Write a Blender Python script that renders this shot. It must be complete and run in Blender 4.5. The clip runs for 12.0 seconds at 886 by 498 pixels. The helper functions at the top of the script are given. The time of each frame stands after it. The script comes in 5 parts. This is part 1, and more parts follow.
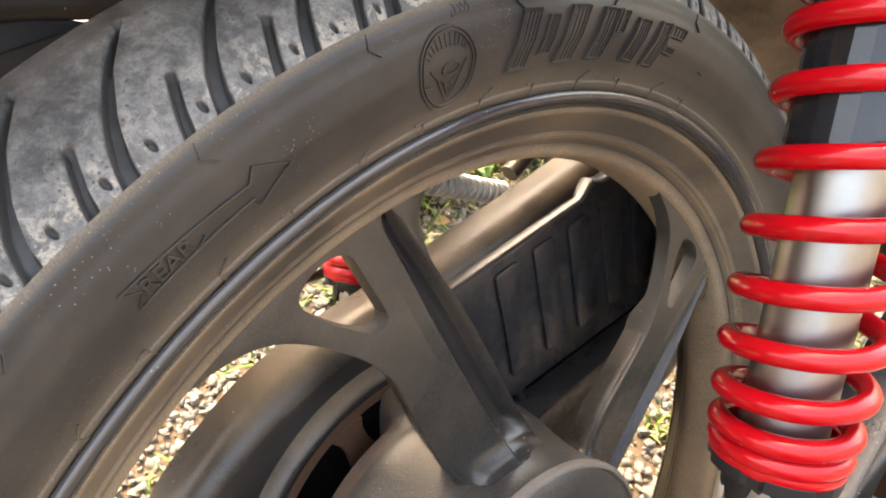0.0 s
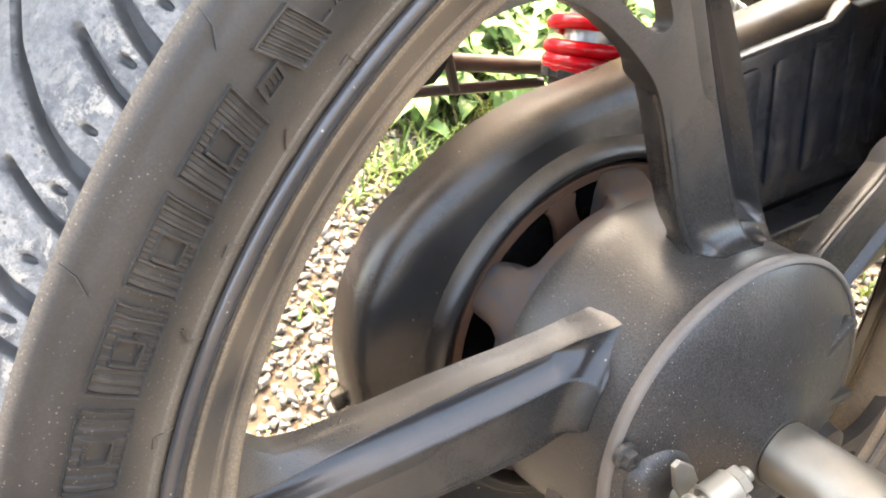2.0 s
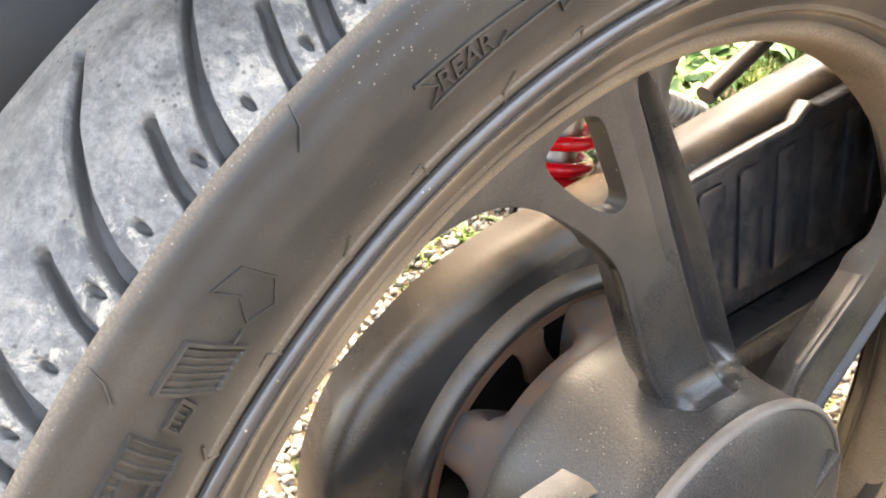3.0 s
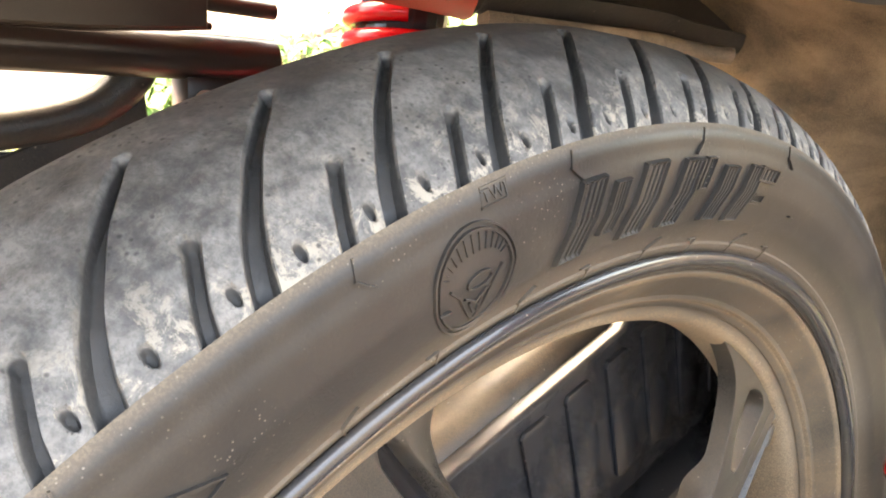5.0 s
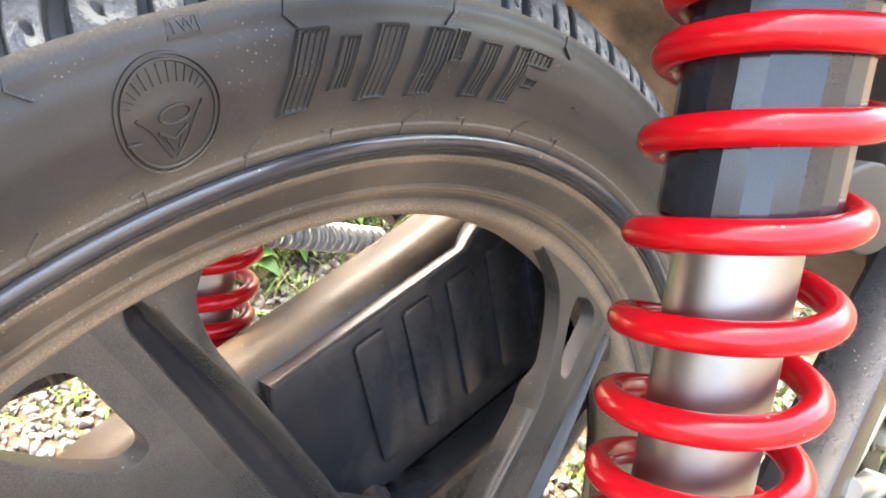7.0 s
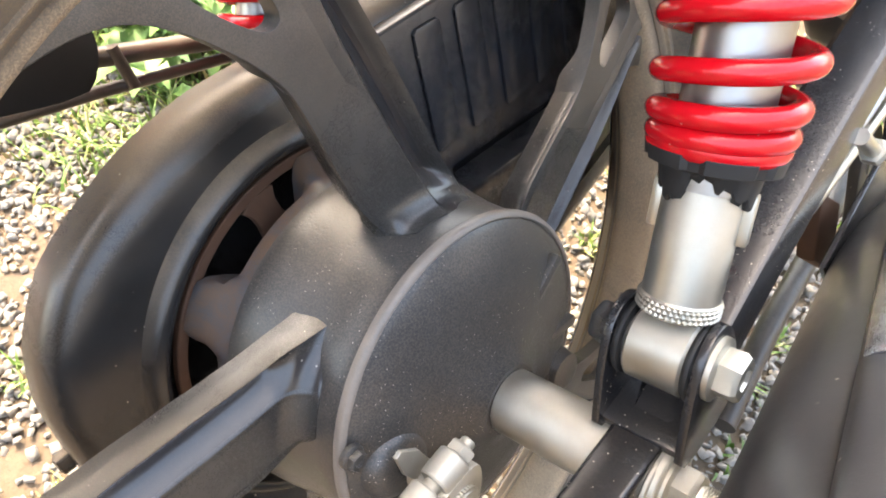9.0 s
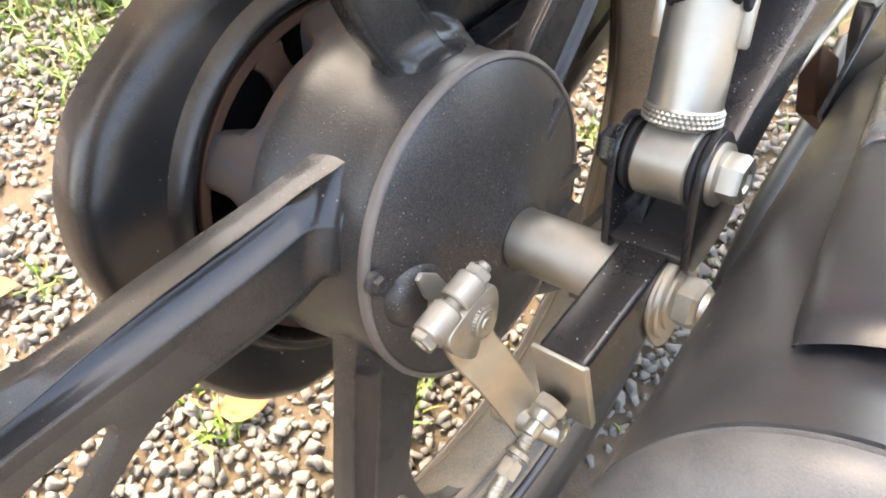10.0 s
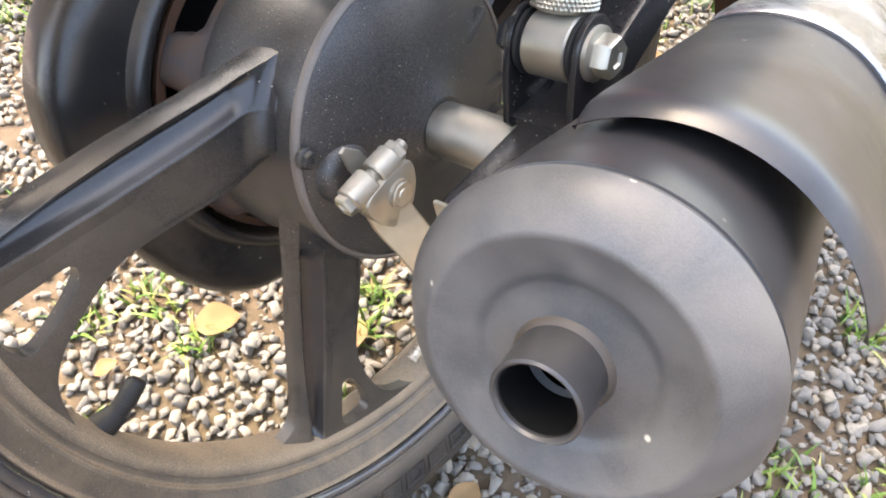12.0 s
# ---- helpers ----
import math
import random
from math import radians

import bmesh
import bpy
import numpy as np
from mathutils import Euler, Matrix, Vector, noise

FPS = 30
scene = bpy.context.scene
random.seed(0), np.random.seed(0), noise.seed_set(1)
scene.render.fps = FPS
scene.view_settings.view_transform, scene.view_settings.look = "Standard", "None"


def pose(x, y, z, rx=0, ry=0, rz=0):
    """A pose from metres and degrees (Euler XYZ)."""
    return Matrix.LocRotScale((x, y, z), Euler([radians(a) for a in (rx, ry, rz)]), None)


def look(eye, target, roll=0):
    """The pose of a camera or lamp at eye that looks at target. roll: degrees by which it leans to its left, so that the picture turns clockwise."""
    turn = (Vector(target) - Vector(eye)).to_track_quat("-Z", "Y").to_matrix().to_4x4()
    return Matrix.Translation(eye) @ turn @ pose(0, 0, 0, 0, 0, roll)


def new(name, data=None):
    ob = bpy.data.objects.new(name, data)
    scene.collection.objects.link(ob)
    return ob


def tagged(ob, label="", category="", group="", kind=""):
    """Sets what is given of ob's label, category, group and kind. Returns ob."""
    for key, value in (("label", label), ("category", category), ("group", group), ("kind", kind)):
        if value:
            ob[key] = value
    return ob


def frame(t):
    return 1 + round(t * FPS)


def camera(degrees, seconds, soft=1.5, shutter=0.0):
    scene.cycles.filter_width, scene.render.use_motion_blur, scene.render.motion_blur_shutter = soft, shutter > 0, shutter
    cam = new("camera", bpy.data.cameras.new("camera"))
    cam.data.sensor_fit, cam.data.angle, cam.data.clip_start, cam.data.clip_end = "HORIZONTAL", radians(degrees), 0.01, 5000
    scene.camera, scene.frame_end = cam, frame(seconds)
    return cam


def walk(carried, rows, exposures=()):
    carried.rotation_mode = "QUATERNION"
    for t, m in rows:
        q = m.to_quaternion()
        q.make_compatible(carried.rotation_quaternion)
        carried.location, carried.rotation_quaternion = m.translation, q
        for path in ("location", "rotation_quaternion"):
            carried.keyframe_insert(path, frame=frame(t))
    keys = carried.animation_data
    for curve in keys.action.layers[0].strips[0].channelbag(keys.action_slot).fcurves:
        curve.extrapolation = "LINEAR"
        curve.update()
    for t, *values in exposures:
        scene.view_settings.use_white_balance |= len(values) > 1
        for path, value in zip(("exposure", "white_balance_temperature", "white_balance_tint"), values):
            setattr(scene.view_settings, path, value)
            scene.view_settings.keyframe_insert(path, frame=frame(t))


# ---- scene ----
cam = camera(63.9, 12.0, soft=1.9)
# seconds, place in metres, turn in degrees
PATH = [
    (0.0, 0.0677, -0.1291, 0.6172, 49.87, -0.95, 46.02),
    (0.5, 0.0543, -0.1514, 0.5991, 49.89, -0.64, 52.50),
    (1.0, 0.0579, -0.1817, 0.5704, 48.59, -1.72, 56.75),
    (1.5, 0.0686, -0.1903, 0.5564, 46.92, -1.77, 58.48),
    (2.0, 0.0754, -0.1985, 0.5437, 46.04, -1.29, 58.36),
    (2.5, 0.0557, -0.1826, 0.5611, 46.32, -0.41, 57.02),
    (3.0, 0.0406, -0.1636, 0.5765, 47.45, 0.43, 55.16),
    (3.2, 0.0359, -0.1581, 0.5811, 47.90, 0.71, 54.37),
    (4.8, 0.0053, -0.0817, 0.6108, 52.34, -0.78, 47.26),
    (5.0, 0.0066, -0.0753, 0.6140, 52.74, -0.89, 46.55),
    (5.5, 0.0122, -0.0584, 0.6177, 53.21, -1.36, 45.46),
    (6.0, 0.0177, -0.0480, 0.6196, 53.28, -1.97, 44.46),
    (6.5, 0.0298, -0.0412, 0.6133, 52.64, -2.39, 43.36),
    (7.0, 0.0553, -0.0567, 0.5952, 51.36, -2.92, 42.07),
    (7.5, 0.0711, -0.0788, 0.5853, 49.42, -3.33, 41.50),
    (7.7, 0.0692, -0.0782, 0.5796, 47.01, -2.96, 41.29),
    (9.3, 0.0927, -0.1486, 0.5504, 39.11, -2.05, 39.81),
    (9.5, 0.0967, -0.1541, 0.5460, 37.86, -1.68, 39.42),
    (10.0, 0.1064, -0.1681, 0.5409, 35.24, -0.96, 38.33),
    (10.5, 0.1169, -0.1707, 0.5382, 33.12, -0.59, 37.49),
    (11.0, 0.1271, -0.1743, 0.5348, 32.01, -0.55, 37.19),
    (11.5, 0.1417, -0.1777, 0.5370, 32.10, -0.81, 37.58),
    (12.0, 0.1681, -0.1924, 0.5504, 33.21, -0.98, 38.17),
]
walk(cam, [(t, pose(x, y, z, rx, ry, rz)) for t, x, y, z, rx, ry, rz in PATH],
     [(0.0, 3.78, 9900, 11), (0.5, 4.06, 8400, 9), (1.0, 4.17, 8300, 8), (2.0, 4.13, 8400, 8), (5.0, 4.62, 10000, 9), (6.0, 4.62, 9000, 9), (7.5, 4.28, 8000, 8), (9.5, 3.93, 8300, 9), (10.5, 3.70, 7800, 9), (12.0, 3.60, 7700, 9)])

# ---- daylight ----
SUN_ELEV, SUN_FROM = 58.5, (-1.0, 0.30)
world = bpy.data.worlds.new("daylight")
scene.world = world
world.use_nodes = True
wn = world.node_tree
sky = wn.nodes.new("ShaderNodeTexSky")
sky.sky_type = "NISHITA"
sky.sun_disc = False
sky.dust_density = 4.0
sky.sun_elevation = radians(SUN_ELEV)
sky.sun_rotation = math.atan2(SUN_FROM[0], SUN_FROM[1])
wn.nodes["Background"].inputs["Strength"].default_value = 0.15
wn.links.new(sky.outputs[0], wn.nodes["Background"].inputs["Color"])
lamp = bpy.data.lights.new("sun", "SUN")
lamp.energy, lamp.angle, lamp.color = 0.40, radians(1.2), (1.0, 0.88, 0.72)
sun = new("sun", lamp)
_h = math.cos(radians(SUN_ELEV))
_l = math.hypot(*SUN_FROM)
sun.matrix_world = look((SUN_FROM[0] / _l * _h * 5, SUN_FROM[1] / _l * _h * 5, math.sin(radians(SUN_ELEV)) * 5), (0, 0, 0))

# ---- materials ----


def mat(name, base, rough=0.5, metal=0.0, spec=0.5):
    m = bpy.data.materials.new(name)
    m.use_nodes = True
    b = m.node_tree.nodes["Principled BSDF"]
    b.inputs["Base Color"].default_value = (*base, 1)
    b.inputs["Roughness"].default_value = rough
    b.inputs["Metallic"].default_value = metal
    b.inputs["Specular IOR Level"].default_value = spec
    return m


class Nodes:
    """Short names for the nodes of one material."""

    def __init__(self, m):
        self.t = m.node_tree
        self.b = self.t.nodes["Principled BSDF"]
        self.co = self.t.nodes.new("ShaderNodeTexCoord").outputs["Object"]

    def noise(self, scale, detail=4.0, rough=0.55, co=None, dist=0.0):
        n = self.t.nodes.new("ShaderNodeTexNoise")
        n.inputs["Scale"].default_value = scale
        n.inputs["Detail"].default_value = detail
        n.inputs["Roughness"].default_value = rough
        n.inputs["Distortion"].default_value = dist
        self.t.links.new(co or self.co, n.inputs["Vector"])
        return n.outputs["Fac"]

    def voronoi(self, scale, feature="F1", co=None):
        n = self.t.nodes.new("ShaderNodeTexVoronoi")
        n.feature = feature
        n.inputs["Scale"].default_value = scale
        self.t.links.new(co or self.co, n.inputs["Vector"])
        return n.outputs["Distance"]

    def ramp(self, fac, a, b, va=0.0, vb=1.0):
        n = self.t.nodes.new("ShaderNodeMapRange")
        n.interpolation_type = "SMOOTHSTEP"
        n.inputs["From Min"].default_value, n.inputs["From Max"].default_value = a, b
        n.inputs["To Min"].default_value, n.inputs["To Max"].default_value = va, vb
        self.t.links.new(fac, n.inputs["Value"])
        return n.outputs[0]

    def math(self, op, a, b):
        n = self.t.nodes.new("ShaderNodeMath")
        n.operation = op
        n.use_clamp = op in ("MULTIPLY", "ADD")
        for i, v in enumerate((a, b)):
            if isinstance(v, (int, float)):
                n.inputs[i].default_value = v
            else:
                self.t.links.new(v, n.inputs[i])
        return n.outputs[0]

    def mix(self, fac, a, b):
        n = self.t.nodes.new("ShaderNodeMix")
        n.data_type = "RGBA"
        if isinstance(fac, (int, float)):
            n.inputs[0].default_value = fac
        else:
            self.t.links.new(fac, n.inputs[0])
        for i, v in ((6, a), (7, b)):
            if isinstance(v, tuple):
                n.inputs[i].default_value = (*v, 1)
            else:
                self.t.links.new(v, n.inputs[i])
        return n.outputs[2]

    def normal(self, axis):
        g = self.t.nodes.new("ShaderNodeNewGeometry")
        s = self.t.nodes.new("ShaderNodeSeparateXYZ")
        self.t.links.new(g.outputs["Normal"], s.inputs[0])
        return s.outputs[axis]

    def island(self):
        return self.t.nodes.new("ShaderNodeNewGeometry").outputs["Random Per Island"]

    def ramp_colors(self, fac, stops):
        n = self.t.nodes.new("ShaderNodeValToRGB")
        e = n.color_ramp.elements
        e[0].position, e[0].color = stops[0][0], (*stops[0][1], 1)
        e[1].position, e[1].color = stops[-1][0], (*stops[-1][1], 1)
        for p, c in stops[1:-1]:
            x = e.new(p)
            x.color = (*c, 1)
        self.t.links.new(fac, n.inputs[0])
        return n.outputs[0]

    def set(self, name, value):
        if isinstance(value, (int, float)):
            self.b.inputs[name].default_value = value
        else:
            self.t.links.new(value, self.b.inputs[name])

    def bump(self, height, strength=0.3, distance=0.0005):
        n = self.t.nodes.new("ShaderNodeBump")
        n.inputs["Strength"].default_value = strength
        n.inputs["Distance"].default_value = distance
        self.t.links.new(height, n.inputs["Height"])
        self.t.links.new(n.outputs[0], self.b.inputs["Normal"])


DUST = (0.20, 0.145, 0.095)


def radius(n):
    """Distance from the axle line."""
    s = n.t.nodes.new("ShaderNodeSeparateXYZ")
    n.t.links.new(n.co, s.inputs[0])
    q = n.t.nodes.new("ShaderNodeMath")
    q.operation = "POWER"
    a, b = n.math("MULTIPLY", s.outputs[1], s.outputs[1]), n.math("MULTIPLY", s.outputs[2], s.outputs[2])
    n.t.links.new(n.math("ADD", a, b), q.inputs[0])
    q.inputs[1].default_value = 0.5
    return q.outputs[0]


def dusty(name, base, rough, dust=0.5, dust_col=DUST, metal=0.0, top=0.6, grain=2600, bump=0.12, spec=0.5, specks=0.0, up=(-0.1, 0.95), speck_scale=260, patch=22, chance=0.84, fine_part=0.35, reach=None, rings=()):
    """A surface with road dust in patches, more of it where it faces up, and fine pale specks."""
    m = mat(name, base, rough, metal, spec)
    n = Nodes(m)
    big = n.ramp(n.noise(patch, 5, 0.6, dist=0.4), 0.30, 0.75)
    fine = n.ramp(n.noise(grain, 2, 0.7), 0.38, 0.68)
    upf = n.ramp(n.normal(2), up[0], up[1], 1 - top, 1.0)
    d = n.math("MULTIPLY", n.math("MULTIPLY", n.math("ADD", n.math("MULTIPLY", big, 1 - fine_part), n.math("MULTIPLY", fine, fine_part)), upf), dust * 1.5)
    if reach:
        # thicker towards the tyre, rubbed clean near the axle
        d = n.math("MULTIPLY", d, n.ramp(radius(n), *reach))
    for at, wide, much in rings:
        # dust that settled along one step of the turned profile
        off = n.math("ABSOLUTE", n.math("SUBTRACT", radius(n), at), 0)
        d = n.math("ADD", d, n.math("MULTIPLY", n.ramp(off, wide * 0.4, wide * 1.6, much, 0.0), n.ramp(fine, 0.0, 1.0, 0.55, 1.0)))
    tint = n.mix(n.noise(90, 3), tuple(c * 0.8 for c in base), tuple(c * 1.25 for c in base))
    col = n.mix(d, tint, dust_col)
    if specks:
        # sparse chips and grit, each cell with a chance of its own
        v = n.t.nodes.new("ShaderNodeTexVoronoi")
        v.inputs["Scale"].default_value = speck_scale
        n.t.links.new(n.co, v.inputs["Vector"])
        sc = n.t.nodes.new("ShaderNodeSeparateColor")
        n.t.links.new(v.outputs["Color"], sc.inputs[0])
        s = n.math("MULTIPLY", n.ramp(v.outputs["Distance"], 0.06, 0.15, 1.0, 0.0), n.ramp(sc.outputs[0], chance, chance + 0.04))
        s = n.math("MULTIPLY", n.math("MULTIPLY", s, n.ramp(n.noise(28, 2), 0.42, 0.58)), specks)
        col = n.mix(s, col, (0.5, 0.45, 0.37))
    n.set("Base Color", col)
    n.set("Roughness", n.ramp(d, 0.0, 0.7, rough, min(0.9, rough + 0.42)))
    if metal:
        n.set("Metallic", n.ramp(d, 0.0, 0.6, metal, 0.0))
    n.bump(n.math("ADD", n.noise(grain * 0.6, 2, 0.6), n.noise(140, 3)), bump, 0.0006)
    return m


SPOKE = dusty("dusty_black_paint", (0.022, 0.0218, 0.0215), 0.27, 0.46, specks=0.9, top=0.5, up=(-0.5, 0.8), speck_scale=420, chance=0.70, reach=(0.085, 0.20, 0.12, 1.0), dust_col=(0.17, 0.132, 0.094), fine_part=0.5)
# glossier, less dusty spoke paint; its darker tone stands in for a reflection
CHANNEL = dusty("trough_reflection_paint", (0.020, 0.020, 0.022), 0.20, 0.12, specks=0.5, bump=0.08)
RIM = dusty("dusty_rim_paint", (0.034, 0.033, 0.032), 0.34, 0.48, dust_col=(0.30, 0.224, 0.148), specks=1.0, top=0.12, grain=1500, speck_scale=560, chance=0.60, rings=((0.2258, 0.0010, 0.55), (0.2148, 0.0009, 0.5), (0.2050, 0.0048, 0.75)))
LIP = dusty("polished_rim_edge", (0.030, 0.032, 0.037), 0.14, 0.10, dust_col=(0.30, 0.23, 0.16), specks=0.9, top=0.3, bump=0.03, spec=0.8, speck_scale=420)
HUBM = dusty("cast_hub_paint", (0.021, 0.0210, 0.0213), 0.30, 0.30, dust_col=(0.14, 0.115, 0.090), bump=0.34, grain=1300, specks=1.0, top=0.30, up=(-0.4, 0.9), speck_scale=560, chance=0.40, fine_part=0.85, spec=0.5)
PANELLIP = dusty("worn_panel_edge", (0.095, 0.086, 0.078), 0.36, 0.5, dust_col=(0.27, 0.21, 0.16), bump=0.25)
CASE = dusty("black_steel_cover", (0.015, 0.0148, 0.015), 0.27, 0.55, dust_col=(0.25, 0.18, 0.115), specks=0.9, top=0.97, up=(0.45, 0.97), fine_part=0.45)
CASEDUST = dusty("glossy_case_paint", (0.016, 0.0185, 0.023), 0.27, 0.10, specks=0.6, top=0.6, bump=0.16)
ARM = dusty("black_swingarm_paint", (0.011, 0.012, 0.014), 0.24, 0.06, specks=1.0, bump=0.32, grain=1000, speck_scale=420, chance=0.60)
PLASTIC = dusty("grey_black_plastic", (0.017, 0.017, 0.018), 0.42, 0.14, top=0.3, specks=0.6, grain=1100, bump=0.5)
BLACKBOX = dusty("black_box_plastic", (0.007, 0.007, 0.008), 0.4, 0.06, top=0.6, specks=0.5)
FENDER = dusty("muddy_inner_fender", (0.040, 0.036, 0.033), 0.55, 1.0, dust_col=(0.52, 0.39, 0.27), top=0.1, patch=15)
MUFFLER = dusty("silencer_black_paint", (0.022, 0.0225, 0.025), 0.28, 0.20, dust_col=(0.12, 0.112, 0.102), specks=1.0, top=0.25, bump=0.10, speck_scale=150, patch=26, chance=0.84, fine_part=0.15)
CAPM = dusty("dusty_cap_paint", (0.045, 0.0475, 0.051), 0.33, 0.44, dust_col=(0.16, 0.148, 0.135), specks=1.0, top=0.1, bump=0.16, speck_scale=130, patch=38, chance=0.80, fine_part=0.3)
WELD = dusty("scorched_weld", (0.040, 0.034, 0.029), 0.5, 0.3, dust_col=(0.12, 0.085, 0.055))
SHIELD = dusty("brushed_heat_shield", (0.36, 0.37, 0.385), 0.25, 0.25, dust_col=(0.30, 0.26, 0.22), metal=0.9)
ZINC = dusty("zinc_plate", (0.42, 0.405, 0.35), 0.30, 0.40, dust_col=(0.38, 0.29, 0.19), metal=1.0, specks=0.0, bump=0.08)
STEEL = dusty("bright_tube_steel", (0.33, 0.325, 0.31), 0.36, 0.08, dust_col=(0.4, 0.33, 0.25), metal=1.0, bump=0.05)
RUST = dusty("rusty_steel", (0.060, 0.026, 0.013), 0.75, 0.25, dust_col=(0.16, 0.075, 0.035), metal=0.1, patch=60)
CARRIER = dusty("dull_carrier_alloy", (0.036, 0.046, 0.060), 0.34, 0.95, metal=0.3, dust_col=(0.105, 0.060, 0.034), patch=55, top=0.2)
BLACKRUB = mat("black_bush_rubber", (0.013, 0.013, 0.013), 0.6, 0.0, 0.35)
BLACKTUBE = dusty("black_shock_tube", (0.012, 0.013, 0.016), 0.13, 0.05, bump=0.05, dust_col=(0.26, 0.25, 0.24), top=0.2)
REDM = dusty("red_spring_paint", (0.47, 0.003, 0.009), 0.19, 0.03, bump=0.04, spec=0.4, top=0.9, specks=0.6, speck_scale=330)
REDPANEL = dusty("red_body_paint", (0.5, 0.03, 0.02), 0.3, 0.5, top=0.2)
DARK = mat("dark_bore", (0.006, 0.006, 0.006), 0.9, 0.0, 0.05)
DARKBAR = dusty("dark_brown_bar", (0.014, 0.009, 0.009), 0.30, 0.08)
PALEROD = dusty("grey_rod_paint", (0.045, 0.036, 0.030), 0.28, 0.35, dust_col=(0.20, 0.15, 0.11), metal=0.3)
CABLE = mat("grey_cable_sheath", (0.30, 0.33, 0.36), 0.4, 0.6)


def sidewall():
    m = mat("dusty_tyre_sidewall", (0.05, 0.047, 0.045), 0.62, 0, 0.35)
    n = Nodes(m)
    r = radius(n)
    film = n.ramp(n.noise(16, 5, 0.6, dist=0.3), 0.30, 0.75, 0.0, 0.22)
    bands = n.math("ADD", n.ramp(r, 0.2335, 0.2470, 0.55, 0.0), n.ramp(r, 0.2672, 0.2702, 0.0, 0.75))
    grit = n.ramp(n.noise(1500, 2, 0.7), 0.40, 0.66)
    f = n.math("MULTIPLY", n.math("ADD", film, bands), n.math("ADD", n.math("MULTIPLY", grit, 0.30), 0.70))
    col = n.mix(f, (0.022, 0.0216, 0.0216), (0.215, 0.172, 0.127))
    sp = n.math("MULTIPLY", n.ramp(n.voronoi(760), 0.08, 0.20, 1.0, 0.0), n.ramp(n.math("ADD", n.noise(45, 4), n.math("MULTIPLY", bands, 0.45)), 0.50, 0.66))
    col = n.mix(n.math("MULTIPLY", sp, 0.55), col, (0.34, 0.29, 0.23))
    n.set("Base Color", col)
    n.set("Roughness", n.ramp(f, 0.1, 0.6, 0.40, 0.7))
    n.bump(n.math("ADD", n.noise(1100, 3, 0.7), n.noise(260, 3)), 0.22, 0.0005)
    return m


CROWN = [(0.0, 0.2932), (0.007, 0.2926), (0.014, 0.2914), (0.019, 0.2894), (0.024, 0.2868), (0.028, 0.2840), (0.032, 0.2808), (0.035, 0.2777), (0.0375, 0.2745), (0.0396, 0.2702)]


def tread_rubber():
    m = mat("worn_tread_rubber", (0.1, 0.1, 0.1), 0.6, 0, 0.4)
    n = Nodes(m)
    big = n.noise(38, 5, 0.65, dist=0.8)
    mid = n.noise(210, 4, 0.7)
    f = n.ramp(n.math("ADD", n.math("MULTIPLY", big, 0.55), n.math("MULTIPLY", mid, 0.45)), 0.36, 0.64)
    grit = n.noise(620, 5, 0.8)
    f = n.math("MULTIPLY", f, n.ramp(grit, 0.34, 0.60, 0.45, 1.15))
    col = n.mix(f, (0.068, 0.068, 0.068), (0.235, 0.228, 0.215))
    scuff = n.math("MULTIPLY", n.ramp(n.noise(150, 6, 0.8, dist=0.4), 0.50, 0.60), n.ramp(radius(n), 0.271, 0.286, 1.0, 0.10))
    col = n.mix(n.math("MULTIPLY", scuff, 0.70), col, (0.42, 0.38, 0.31))
    pit = n.math("MULTIPLY", n.ramp(n.voronoi(520), 0.10, 0.30, 1.0, 0.0), n.ramp(n.noise(75, 3), 0.47, 0.58))
    col = n.mix(n.math("MULTIPLY", pit, 0.75), col, (0.035, 0.035, 0.036))
    # below the worn face the rubber turns bluish black with groove depth
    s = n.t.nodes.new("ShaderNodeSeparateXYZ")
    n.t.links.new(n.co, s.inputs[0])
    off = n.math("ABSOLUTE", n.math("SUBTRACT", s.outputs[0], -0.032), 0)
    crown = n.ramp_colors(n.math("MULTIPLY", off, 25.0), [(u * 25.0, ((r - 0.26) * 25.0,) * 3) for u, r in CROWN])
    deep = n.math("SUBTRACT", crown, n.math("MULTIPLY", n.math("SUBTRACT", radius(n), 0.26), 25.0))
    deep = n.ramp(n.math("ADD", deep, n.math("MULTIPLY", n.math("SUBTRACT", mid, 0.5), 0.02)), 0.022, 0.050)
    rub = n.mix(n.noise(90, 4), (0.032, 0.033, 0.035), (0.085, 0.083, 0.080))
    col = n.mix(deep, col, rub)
    n.set("Base Color", col)
    n.set("Roughness", n.ramp(f, 0, 1, 0.45, 0.72))
    n.bump(n.math("ADD", n.noise(700, 4, 0.75), n.math("ADD", n.noise(180, 3), n.math("MULTIPLY", pit, -0.8))), 0.55, 0.0007)
    return m


SIDEWALL = sidewall()
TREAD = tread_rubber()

GROUND = mat("dry_soil", (0.25, 0.18, 0.12), 0.95)
_n = Nodes(GROUND)
_f = _n.ramp(_n.noise(3.2, 6, 0.6), 0.40, 0.62)
_c = _n.mix(_n.noise(120, 4), (0.060, 0.043, 0.030), (0.135, 0.096, 0.064))
_c = _n.mix(_n.math("MULTIPLY", _f, 0.15), _c, (0.07, 0.08, 0.03))
_n.set("Base Color", _c)
_n.bump(_n.noise(160, 5, 0.7), 0.7, 0.004)

